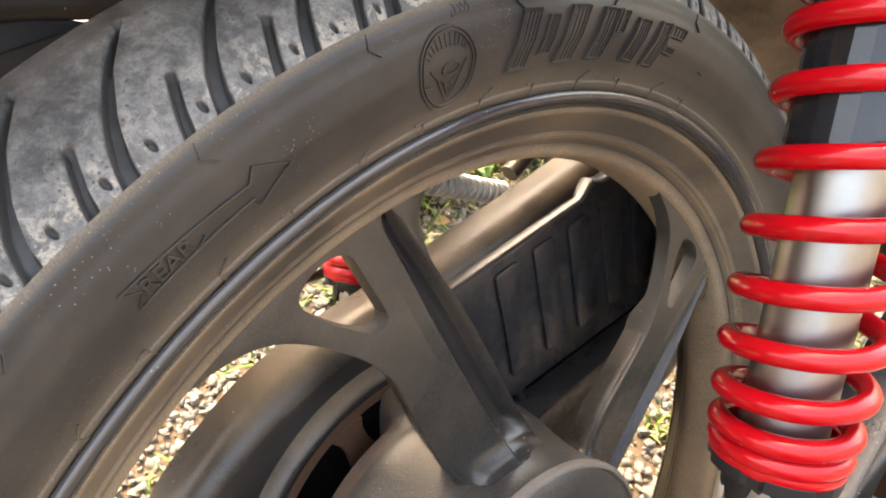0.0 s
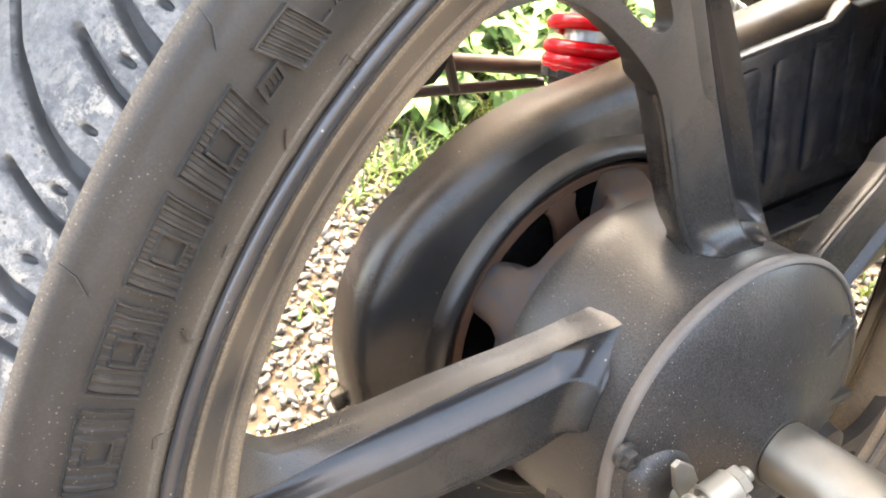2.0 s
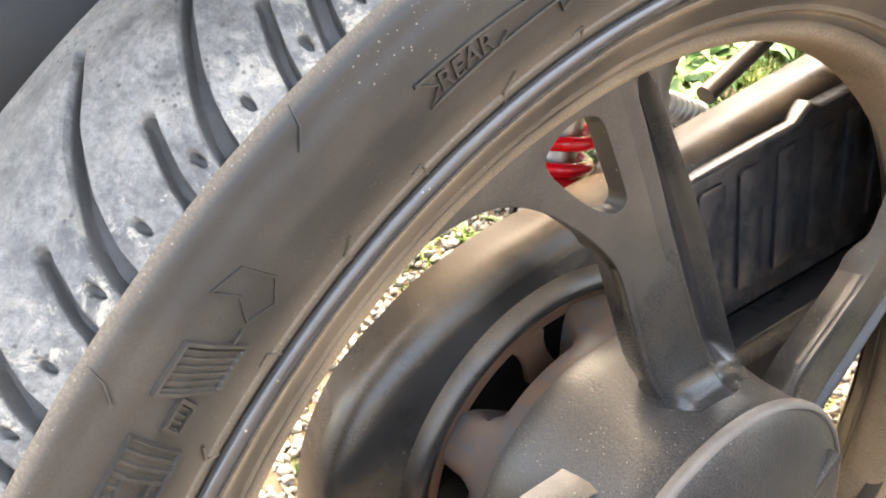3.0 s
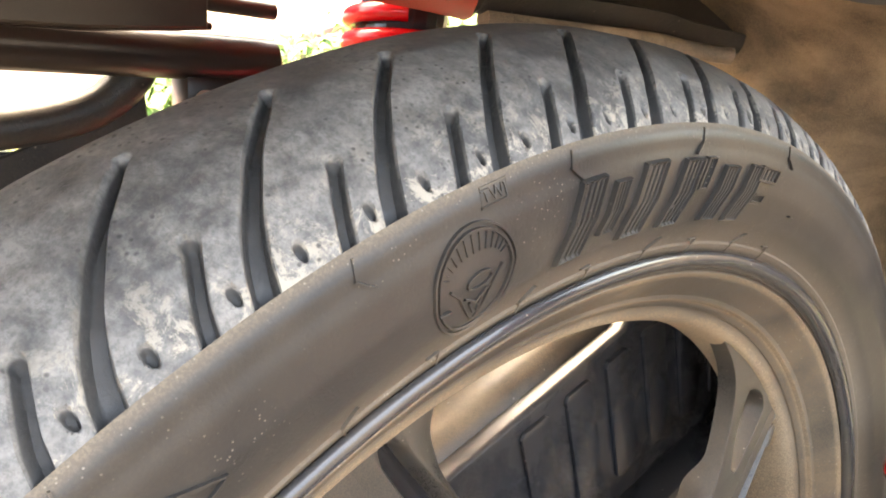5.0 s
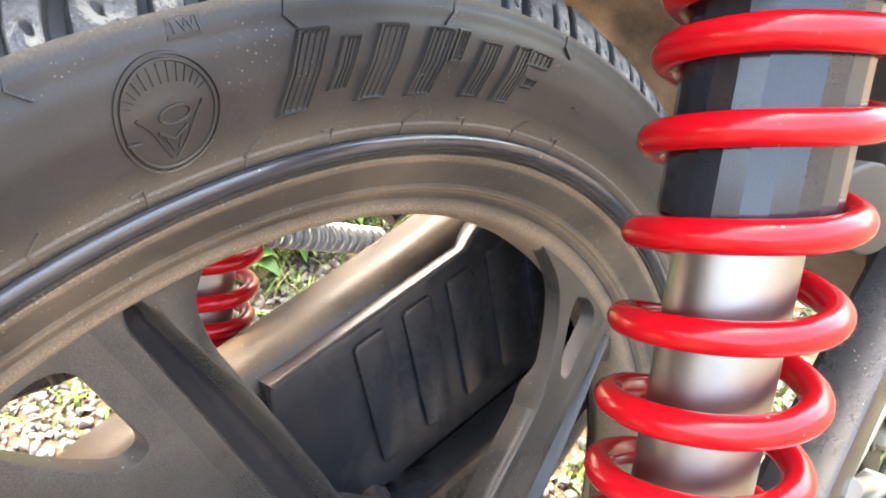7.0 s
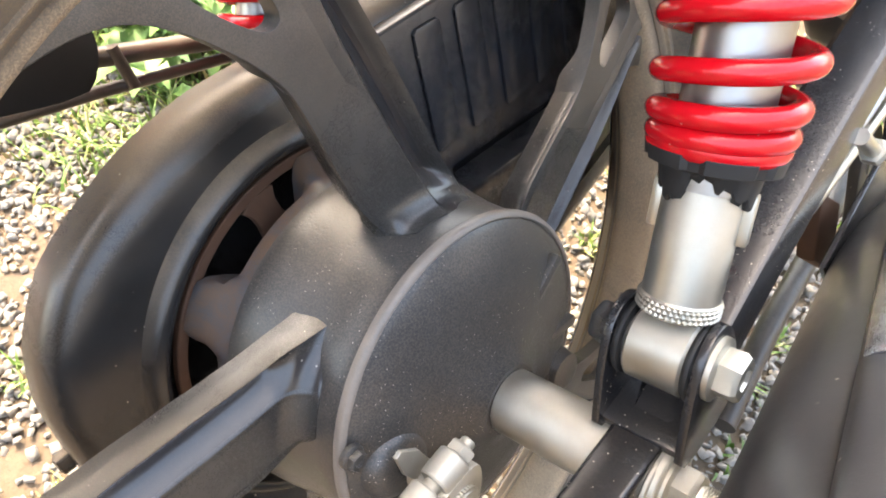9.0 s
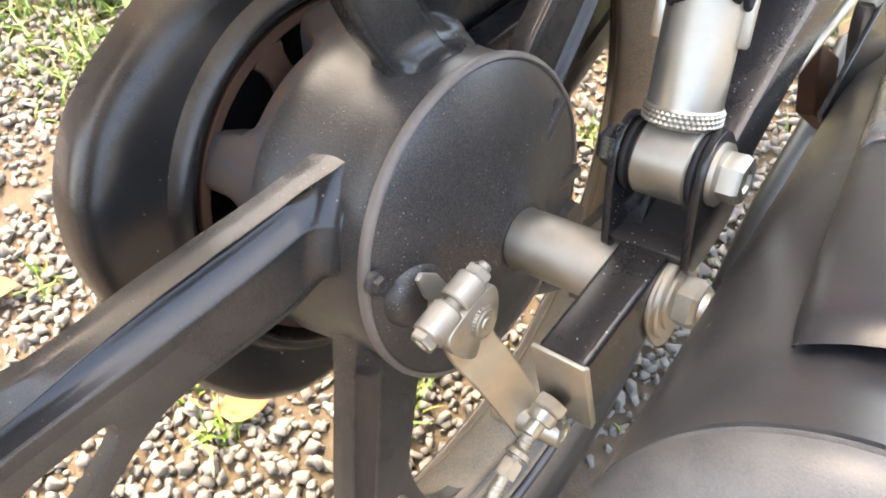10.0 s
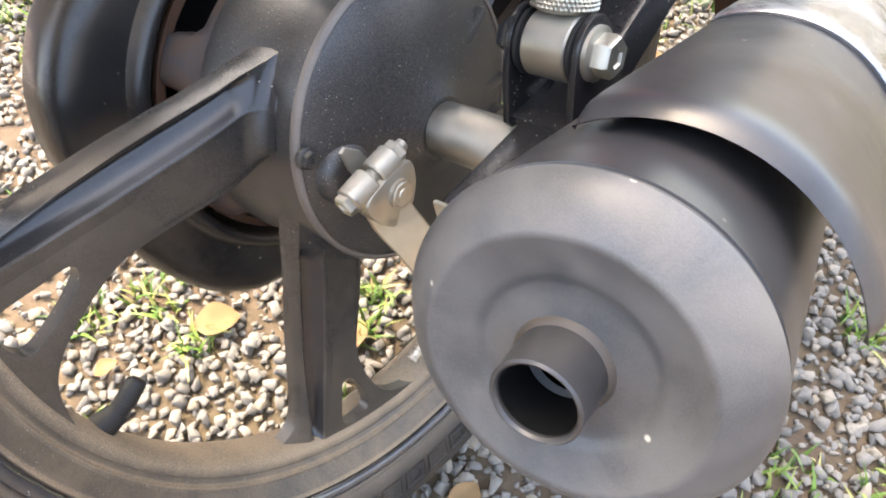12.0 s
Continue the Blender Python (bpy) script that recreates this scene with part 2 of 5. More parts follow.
GRAVEL = mat("crushed_granite", (0.4, 0.38, 0.36), 0.85)
_n = Nodes(GRAVEL)
_c = _n.ramp_colors(_n.island(), [(0.0, (0.125, 0.123, 0.117)), (0.3, (0.165, 0.161, 0.151)), (0.6, (0.20, 0.192, 0.176)), (0.85, (0.235, 0.218, 0.19)), (1.0, (0.28, 0.24, 0.18))])
_c = _n.mix(_n.ramp(_n.noise(420, 4), 0.35, 0.7, 0.0, 0.45), _c, (0.15, 0.125, 0.095))
_n.set("Base Color", _c)
_n.bump(_n.noise(500, 4, 0.7), 0.5, 0.001)


def leafy(name, stops, rough=0.5):
    m = mat(name, stops[0][1], rough)
    n = Nodes(m)
    n.set("Base Color", n.ramp_colors(n.island(), stops))
    n.b.inputs["Transmission Weight"].default_value = 0.0
    n.b.inputs["Subsurface Weight"].default_value = 0.0
    return m


UNSEEN_WALL = dusty("unseen_wall_grey", (0.20, 0.20, 0.20), 0.9, 0.3, dust_col=(0.24, 0.22, 0.20), patch=2, grain=300)
TILEP = dusty("pink_paving", (0.55, 0.33, 0.29), 0.8, 0.3)
TILEW = dusty("white_paving", (0.66, 0.64, 0.60), 0.8, 0.3)
GRASS = leafy("grass_blades", [(0.0, (0.05, 0.11, 0.015)), (0.6, (0.11, 0.20, 0.03)), (0.85, (0.20, 0.24, 0.06)), (1.0, (0.36, 0.30, 0.13))])
WEED = leafy("weed_leaves", [(0.0, (0.09, 0.19, 0.04)), (1.0, (0.17, 0.30, 0.08))])
DRYLEAF = leafy("dry_leaves", [(0.0, (0.26, 0.10, 0.04)), (0.5, (0.36, 0.19, 0.08)), (1.0, (0.42, 0.29, 0.15))], 0.7)

# ---- mesh helpers ----


def part(name, bm, material, parent, label="", smooth=40.0):
    """Links a bmesh as one mesh object under a thing or a part."""
    me = bpy.data.meshes.new(name)
    bmesh.ops.recalc_face_normals(bm, faces=bm.faces)
    bm.to_mesh(me)
    bm.free()
    return finish(name, me, material, parent, label, smooth)


def finish(name, me, material, parent, label="", smooth=40.0):
    me.materials.append(material)
    if smooth:
        me.polygons.foreach_set("use_smooth", [True] * len(me.polygons))
        me.set_sharp_from_angle(angle=radians(smooth))
    ob = new(name, me)
    ob.parent = parent
    return tagged(ob, label)


def add_lathe(bm, prof, segs=96, axis="x", m=None, closed=False, a0=0.0, a1=360.0):
    """Turns a profile of (along, radius) round an axis."""
    full = a1 - a0 >= 359.9
    rings = []
    for i in range(segs if full else segs + 1):
        a = radians(a0 + (a1 - a0) * i / segs)
        ca, sa = math.cos(a), math.sin(a)
        ring = []
        for s, r in prof:
            v = Vector((s, r * ca, r * sa)) if axis == "x" else Vector((r * ca, r * sa, s))
            ring.append(bm.verts.new(m @ v if m else v))
        rings.append(ring)
    k = len(prof)
    for i in range(len(rings) if full else len(rings) - 1):
        p, q = rings[i], rings[(i + 1) % len(rings)]
        for j in range(k if closed else k - 1):
            bm.faces.new((p[j], p[(j + 1) % k], q[(j + 1) % k], q[j]))
    bmesh.ops.remove_doubles(bm, verts=bm.verts, dist=1e-6)
    return bm


def lathe(*a, **k):
    return add_lathe(bmesh.new(), *a, **k)


def box(size, m=None, bevel=0.002, segs=2):
    bm = bmesh.new()
    bmesh.ops.create_cube(bm, size=1)
    bmesh.ops.scale(bm, vec=size, verts=bm.verts)
    if bevel:
        bmesh.ops.bevel(bm, geom=bm.edges[:], offset=bevel, segments=segs, profile=0.5, affect="EDGES")
    if m:
        bm.transform(m)
    return bm


def merge(*bms):
    out = bmesh.new()
    for b in bms:
        me = bpy.data.meshes.new("tmp")
        b.to_mesh(me)
        b.free()
        out.from_mesh(me)
        bpy.data.meshes.remove(me)
    return out


def prism(poly, x0, x1, bevel=0.0, segs=2, hole=None):
    """A plate in the y-z plane from x0 to x1; the outline may have one hole."""
    bm = bmesh.new()
    loops = [poly] + ([hole] if hole else [])
    edges = []
    for lp in loops:
        vs = [bm.verts.new((x0, y, z)) for y, z in lp]
        edges += [bm.edges.new((vs[i], vs[(i + 1) % len(vs)])) for i in range(len(vs))]
    bmesh.ops.triangle_fill(bm, edges=edges, use_beauty=True)
    got = bmesh.ops.extrude_face_region(bm, geom=bm.faces[:])
    bmesh.ops.translate(bm, verts=[g for g in got["geom"] if isinstance(g, bmesh.types.BMVert)], vec=(x1 - x0, 0, 0))
    bmesh.ops.recalc_face_normals(bm, faces=bm.faces)
    if bevel:
        es = [e for e in bm.edges if len(e.link_faces) == 2 and e.calc_face_angle() > 1.0]
        es = [e for e in es if abs(e.verts[0].co.x - e.verts[1].co.x) < 1e-6]
        bmesh.ops.bevel(bm, geom=es, offset=bevel, segments=segs, profile=0.5, affect="EDGES", clamp_overlap=True)
    return bm


def smooth_loop(pts, n=2):
    """Rounds a closed outline by corner cutting."""
    for _ in range(n):
        out = []
        for i in range(len(pts)):
            a, b = pts[i], pts[(i + 1) % len(pts)]
            out += [(a[0] * 0.75 + b[0] * 0.25, a[1] * 0.75 + b[1] * 0.25), (a[0] * 0.25 + b[0] * 0.75, a[1] * 0.25 + b[1] * 0.75)]
        pts = out
    return pts


def spline(pts, n=6):
    """Points along a smooth line through the given ones."""
    p = [Vector(q) for q in pts]
    p = [2 * p[0] - p[1]] + p + [2 * p[-1] - p[-2]]
    out = []
    for i in range(1, len(p) - 2):
        a, b, c, d = p[i - 1:i + 3]
        for k in range(n):
            t = k / n
            out.append(0.5 * ((2 * b) + (c - a) * t + (2 * a - 5 * b + 4 * c - d) * t * t + (3 * b - a - 3 * c + d) * t ** 3))
    return out + [p[-2]]


def tube(pts, r, segs=12, caps=True):
    """A round bar along a line of points; r is one radius, or one for each point."""
    bm = bmesh.new()
    pts = [Vector(p) for p in pts]
    rs = r if isinstance(r, (list, tuple)) else [r] * len(pts)
    ref, rings = None, []
    for i, p in enumerate(pts):
        d = (pts[min(i + 1, len(pts) - 1)] - pts[max(i - 1, 0)]).normalized()
        if ref is None:
            ref = d.orthogonal().normalized()
        ref = (ref - d * ref.dot(d)).normalized()
        o = d.cross(ref)
        rings.append([bm.verts.new(p + rs[i] * (math.cos(2 * math.pi * k / segs) * ref + math.sin(2 * math.pi * k / segs) * o)) for k in range(segs)])
    for a, b in zip(rings, rings[1:]):
        for k in range(segs):
            bm.faces.new((a[k], a[(k + 1) % segs], b[(k + 1) % segs], b[k]))
    if caps:
        bm.faces.new(rings[0][::-1])
        bm.faces.new(rings[-1])
    return bm


def frame_along(p, d, up=(0, 0, 1)):
    """A pose at p whose z runs along d."""
    d = Vector(d).normalized()
    x = Vector(up).cross(d)
    x = x.normalized() if x.length > 1e-4 else d.orthogonal().normalized()
    y = d.cross(x)
    m = Matrix.Identity(4)
    for i, v in enumerate((x, y, d)):
        m[0][i], m[1][i], m[2][i] = v
    m.translation = Vector(p)
    return m


def hexhead(r, h, m, washer=0.0, dome=0.0012):
    """A hexagon bolt head or nut, z outwards, with its flange."""
    prof = [(0, 0), (0, r * 0.98), (h * 0.15, r), (h * 0.8, r), (h, r * 0.88), (h, r * 0.5), (h - dome, r * 0.42), (h - dome, 0)]
    bm = lathe(prof, 6, "z")
    out = [bm]
    if washer:
        out.append(lathe([(-0.0018, 0), (-0.0018, washer), (0.0004, washer), (0.0012, r), (0.0012, 0)], 32, "z"))
    b = merge(*out)
    b.transform(m)
    return b


def grid_mesh(name, co, wrap_i=False):
    """A mesh from an array of points n x k x 3."""
    n, k = co.shape[:2]
    idx = np.arange(n * k).reshape(n, k)
    nxt = np.roll(idx, -1, 0) if wrap_i else None
    a = idx if wrap_i else idx[:-1]
    b = nxt if wrap_i else idx[1:]
    f = np.stack([a[:, :-1], a[:, 1:], b[:, 1:], b[:, :-1]], -1).reshape(-1, 4)
    me = bpy.data.meshes.new(name)
    me.vertices.add(n * k)
    me.vertices.foreach_set("co", co.reshape(-1).astype(np.float32))
    me.loops.add(f.size)
    me.loops.foreach_set("vertex_index", f.reshape(-1).astype(np.int32))
    me.polygons.add(len(f))
    me.polygons.foreach_set("loop_start", np.arange(0, f.size, 4, dtype=np.int32))
    me.update(calc_edges=True)
    me.validate()
    return me


def polar(r, deg):
    return (r * math.cos(radians(deg)), r * math.sin(radians(deg)))

# ---- the ground ----
rng = random.Random(7)
H = 0.2835          # axle height over the ground
LEAN = 16.7         # lean on the side stand

me = bpy.data.meshes.new("ground")
gx = np.concatenate([[-400, -60, -12, -4], np.linspace(-2, 1.4, 86), [4, 12, 60, 400]])
gy = np.concatenate([[-400, -60, -12, -3], np.linspace(-1.2, 2.2, 86), [4, 12, 60, 400]])
co = np.zeros((len(gx), len(gy), 3))
for i, x in enumerate(gx):
    for j, y in enumerate(gy):
        near = 1.0 if abs(x) < 3 and abs(y) < 3 else 0.0
        co[i, j] = (x, y, near * (0.010 * noise.noise((x * 5, y * 5, 0.3)) + 0.004 * noise.noise((x * 17, y * 17, 2.0)) - 0.006))
ground = finish("ground", grid_mesh("ground", co), GROUND, None, "", 60)
tagged(ground, "dry brown soil strewn with grey gravel and weeds", "ground", kind="structure")


def ground_z(x, y):
    return 0.010 * noise.noise((x * 5, y * 5, 0.3)) + 0.004 * noise.noise((x * 17, y * 17, 2.0)) - 0.006


def bulk(name, verts, faces, material, smooth=0.0):
    m = bpy.data.meshes.new(name)
    m.from_pydata(verts, [], faces)
    m.update()
    return finish(name, m, material, None, "", smooth)


def stone_shapes(count):
    """Angular crushed stones about one unit across, as vertex and face arrays."""
    shapes = []
    for k in range(count):
        r = random.Random(100 + k)
        bm = bmesh.new()
        sc = Vector((r.uniform(0.9, 1.25), r.uniform(0.7, 1.0), r.uniform(0.55, 0.85)))
        for _ in range(10):
            d = Vector((r.gauss(0, 1), r.gauss(0, 1), r.gauss(0, 1))).normalized() * r.uniform(0.43, 0.52)
            bm.verts.new((d.x * sc.x, d.y * sc.y, d.z * sc.z))
        got = bmesh.ops.convex_hull(bm, input=bm.verts[:])
        loose = [v for v in bm.verts if not v.link_faces]
        bmesh.ops.delete(bm, geom=loose, context="VERTS")
        bmesh.ops.bevel(bm, geom=[e for e in bm.edges if e.calc_face_angle(0) > 0.75], offset=0.025, segments=1, profile=0.5, affect="EDGES", clamp_overlap=True)
        bmesh.ops.triangulate(bm, faces=bm.faces[:])
        bm.verts.index_update()
        shapes.append((np.array([v.co[:] for v in bm.verts]), np.array([[v.index for v in f.verts] for f in bm.faces])))
        bm.free()
    return shapes


def gravel():
    shapes = stone_shapes(18)
    vl, fl, base = [], [], 0
    for lo, hi, ylo, yhi, st, big in ((-0.72, 0.50, -0.36, 0.64, 0.0079, 0.95), (-1.3, -0.72, -0.6, 1.0, 0.018, 1.3), (-0.5, 0.9, 0.64, 1.7, 0.018, 1.3)):
        for x in np.arange(lo, hi, st):
            for y in np.arange(ylo, yhi, st):
                px, py = x + rng.uniform(-0.6, 0.6) * st, y + rng.uniform(-0.6, 0.6) * st
                bare = noise.noise((px * 6.5 + 3.1, py * 6.5, 1.7)) + 0.35 * noise.noise((px * 24, py * 24, 5.0))
                green = min(1.0, max(0.0, (-0.45 - px) * 4)) * min(1.0, max(0.0, (py - 0.08) * 6))
                if bare > 0.30 and rng.random() < min(0.92, (bare - 0.30) * 4):
                    continue
                if rng.random() < 0.8 * green:
                    continue
                vs, fs = shapes[rng.randrange(len(shapes))]
                s = big * rng.choice((0.0065, 0.0080, 0.0100, 0.0115, 0.013, 0.0145, 0.018))
                m = np.array(Euler((rng.uniform(-0.7, 0.7), rng.uniform(-0.7, 0.7), rng.uniform(0, 6.3))).to_matrix()) * s
                vl.append(vs @ m.T + np.array((px, py, ground_z(px, py) + s * rng.uniform(0.08, 0.46))))
                fl.append(fs + base)
                base += len(vs)
    verts, faces = np.concatenate(vl), np.concatenate(fl)
    m = bpy.data.meshes.new("gravel")
    m.vertices.add(len(verts))
    m.vertices.foreach_set("co", verts.reshape(-1).astype(np.float32))
    m.loops.add(faces.size)
    m.loops.foreach_set("vertex_index", faces.reshape(-1).astype(np.int32))
    m.polygons.add(len(faces))
    m.polygons.foreach_set("loop_start", np.arange(0, faces.size, 3, dtype=np.int32))
    m.update(calc_edges=True)
    ob = finish("gravel", m, GRAVEL, None, "", 0)
    tagged(ob, "crushed grey and cream gravel stones lying on dry soil", "gravel", kind="stuff")


gravel()


def grass(name, spots, label):
    verts, faces = [], []
    for cx, cy, rad, count, hgt in spots:
        for _ in range(count):
            a, q = rng.uniform(0, 6.283), rad * math.sqrt(rng.random())
            x, y = cx + q * math.cos(a), cy + q * math.sin(a)
            z = ground_z(x, y)
            h = hgt * rng.uniform(0.4, 1.1)
            lean, dirn, w = rng.uniform(0.2, 1.3), rng.uniform(0, 6.283), rng.uniform(0.0014, 0.0032)
            px, py = -math.sin(dirn) * w, math.cos(dirn) * w
            b = len(verts)
            for k in range(4):
                s = k / 3
                bx, by = x + math.cos(dirn) * lean * h * s * s, y + math.sin(dirn) * lean * h * s * s
                bz = z + h * s * (1 - 0.25 * lean * s)
                ww = 1 - s * 0.92
                verts += [(bx + px * ww, by + py * ww, bz), (bx - px * ww, by - py * ww, bz)]
            faces += [[b + 2 * k, b + 2 * k + 1, b + 2 * k + 3, b + 2 * k + 2] for k in range(3)]
    tagged(bulk(name, verts, faces, GRASS, 0), label, "grass", kind="stuff")


grass_spots = []
for _ in range(60):
    grass_spots.append((rng.uniform(-0.72, 0.45), rng.uniform(-0.32, 0.55), rng.uniform(0.010, 0.030), rng.randrange(10, 34), rng.uniform(0.014, 0.030)))
for x, y, r in ((-0.24, -0.15, 0.02), (-0.21, -0.10, 0.025), (-0.06, 0.02, 0.018), (0.30, 0.10, 0.03), (0.36, 0.13, 0.03), (0.29, 0.26, 0.02), (-0.15, -0.11, 0.015)):
    grass_spots.append((x, y, r, 40, 0.026))
for _ in range(420):
    x, y = rng.uniform(-1.25, -0.50), rng.uniform(0.06, 1.3)
    grass_spots.append((x, y, rng.uniform(0.03, 0.08), rng.randrange(30, 60), rng.uniform(0.025, 0.06)))
for _ in range(110):
    x, y = rng.uniform(-0.6, 0.5), rng.uniform(0.55, 1.5)
    grass_spots.append((x, y, rng.uniform(0.04, 0.09), rng.randrange(24, 50), rng.uniform(0.025, 0.05)))
grass("grass", grass_spots, "sparse green and yellowing grass growing through the gravel")


def weeds():
    verts, faces = [], []
    for _ in range(420):
        x, y = rng.uniform(-1.25, -0.50), rng.uniform(0.16, 1.5)
        z0 = ground_z(x, y)
        for _ in range(rng.randrange(5, 12)):
            dirn, h, L, w = rng.uniform(0, 6.283), rng.uniform(0.015, 0.11), rng.uniform(0.03, 0.07), rng.uniform(0.014, 0.03)
            c, s = math.cos(dirn), math.sin(dirn)
            b = len(verts)
            for t, ww, dz in ((0.1, 0.05, 0), (0.4, 1.0, 0.012), (0.75, 0.75, 0.010), (1.0, 0.02, -0.002)):
                bx, by, bz = x + c * L * t, y + s * L * t, z0 + h + dz
                verts += [(bx - s * w * ww / 2, by + c * w * ww / 2, bz + 0.004 * ww), (bx, by, bz), (bx + s * w * ww / 2, by - c * w * ww / 2, bz + 0.004 * ww)]
            for k in range(3):
                faces += [[b + 3 * k, b + 3 * k + 1, b + 3 * k + 4, b + 3 * k + 3], [b + 3 * k + 1, b + 3 * k + 2, b + 3 * k + 5, b + 3 * k + 4]]
    tagged(bulk("weeds", verts, faces, WEED, 40), "low broad-leaved green weeds beside the gravel", "weeds", kind="stuff")


weeds()


def paving():
    """A strip of square pink and white paving slabs beyond the grass."""
    base = part("pavement", box((1.9, 3.4, 0.05), Matrix.Translation((-2.28, 0.5, -0.012)), 0.004), TILEW, None, "pale paving of pink and white square slabs beyond the grass", 30)
    tagged(base, category="pavement", kind="structure")
    slab = {}
    for i in range(6):
        for j in range(11):
            c = (i + j) % 2
            if c not in slab:
                b_ = box((0.297, 0.297, 0.018), None, 0.004, 2)
                slab[c] = bpy.data.meshes.new("slab")
                b_.to_mesh(slab[c])
                b_.free()
                slab[c].materials.append((TILEP, TILEW)[c])
            o = new("slab", slab[c])
            o.parent = base
            o.location = (-1.48 - 0.30 * i, -1.0 + 0.30 * j, 0.020)


paving()


def dry_leaf(x, y, size, turn, label):
    bm = bmesh.new()
    n = 7
    rows = []
    for i in range(n):
        t = i / (n - 1)
        w = size * 0.36 * math.sin(math.pi * min(1, t * 0.96 + 0.03)) ** 0.8
        rows.append([bm.verts.new((size * (t - 0.5), s * w, 0.003 + 0.22 * abs(s) * w + 0.10 * size * math.sin(t * 3) + 0.002 * noise.noise((t * 5, s * 3, x * 50)))) for s in (-1, -0.5, 0, 0.5, 1)])
    for a, b in zip(rows, rows[1:]):
        for j in range(4):
            bm.faces.new((a[j], a[j + 1], b[j + 1], b[j]))
    bmesh.ops.solidify(bm, geom=bm.faces[:], thickness=0.0006)
    ob = part("dry_leaf", bm, DRYLEAF, None, label, 60)
    ob.matrix_world = Matrix.Translation((x, y, ground_z(x, y) + 0.008)) @ pose(0, 0, 0, rng.uniform(-12, 12), rng.uniform(-12, 12), turn)
    tagged(ob, category="leaf", group="fallen leaves")


for i in range(22):
    dry_leaf(rng.uniform(-0.65, 0.35), rng.uniform(-0.25, 0.55), rng.uniform(0.02, 0.045), rng.uniform(0, 360), "curled dry brown leaf lying on the gravel")
dry_leaf(-0.16, 0.02, 0.045, 30, "curled orange-brown dry leaf lying beside the tyre")

# plain unseen walls, added to block low skylight and deepen reflections
for k, (cx, cy, sx, sy, high) in enumerate(((2.7, 0.0, 0.2, 7.0, 1.7), (0.4, -3.4, 4.4, 0.2, 1.7), (-3.5, 0.3, 0.2, 7.0, 2.3))):
    w_ = part("wall_%d" % (k + 1), box((sx, sy, high), Matrix.Translation((cx, cy, high / 2 - 0.02)), 0.01), UNSEEN_WALL, None, "plain grey unseen wall added to block and reflect skylight", 30)
    tagged(w_, category="wall", kind="structure")

# ---- the motorcycle ----
bike = new("motorcycle")
bike.matrix_world = Matrix.Translation((0, 0, H)) @ pose(0, 0, 0, 0, -LEAN, 0)
tagged(bike, "dusty black motorcycle with red shock springs, leaning on gravel", "motorcycle")

XC = -0.032         # the wheel's middle plane

# rear wheel: the rim carries all that turns with it
half = [(0.0290, 0.2284), (0.0286, 0.2272), (0.0274, 0.2263), (0.0248, 0.2255), (0.0229, 0.2238), (0.0217, 0.2212), (0.0211, 0.2182), (0.0208, 0.2166),
        (0.0202, 0.2154), (0.0188, 0.2147), (0.0166, 0.2141), (0.0155, 0.2128), (0.0148, 0.2106), (0.0138, 0.2084), (0.0123, 0.2066), (0.0095, 0.2053), (0.0060, 0.2046), (0.0, 0.2042)]
prof = [(XC + u, r) for u, r in half] + [(XC - u, r) for u, r in half[::-1][1:]]
prof += [(XC - 0.030, 0.2265), (XC - 0.016, 0.2120), (XC + 0.016, 0.2120), (XC + 0.030, 0.2265)]
wheel = part("rear_wheel", lathe(prof, 240, closed=True), RIM, bike, "black five-spoke alloy wheel dulled by brown dust", 28)

for sgn, label in ((1, "bright worn rim edge"), (-1, "bright worn rim edge")):
    lip = [(0.0290, 0.2282), (0.0298, 0.2305), (0.0312, 0.2330), (0.0322, 0.2336), (0.0335, 0.2336), (0.0345, 0.2322), (0.0335, 0.2300), (0.0305, 0.2272)]
    part("rim_edge", lathe([(XC + sgn * u, r) for u, r in lip], 240, closed=True), LIP, wheel, label, 85)

TYRE = [(27, 228.5), (30, 231), (34, 237), (38.5, 244), (41.5, 253), (42, 261), (40.9, 267), (39.6, 270.2), (37.5, 274.5), (32, 281), (24, 287), (14, 291.5), (0, 294)]
TU, TR = np.array([p[0] for p in TYRE]) / 1000, np.array([p[1] for p in TYRE]) / 1000


def wall_x(r):
    """The right sidewall's x at radius r."""
    return XC + float(np.interp(r, TR[:8], TU[:8]))


# sidewalls, with the fine rim-line ridges at the bead
su, sr = [], []
for r in np.concatenate([np.linspace(0.2285, 0.240, 16), np.linspace(0.241, 0.2702, 22)]):
    u = np.interp(r, TR[:8], TU[:8])
    if 0.2345 < r < 0.2368:
        u += 0.0006
    if 0.2660 < r < 0.2690:
        u += 0.0004
    su.append(u)
    sr.append(r)
su, sr = np.array(su), np.array(sr)
ang = np.radians(np.arange(0, 360, 0.5))
sides = []
for sgn in (1, -1):
    g = np.zeros((len(ang), len(su), 3))
    g[..., 0] = XC + sgn * su
    g[..., 1] = np.cos(ang)[:, None] * sr
    g[..., 2] = np.sin(ang)[:, None] * sr
    sides.append(g)
tb = bmesh.new()
for g in sides:
    m_ = grid_mesh("side", g, True)
    tb.from_mesh(m_)
    bpy.data.meshes.remove(m_)
tyre = part("tyre", tb, SIDEWALL, wheel, "dusty black tubeless tyre sidewall", 30)

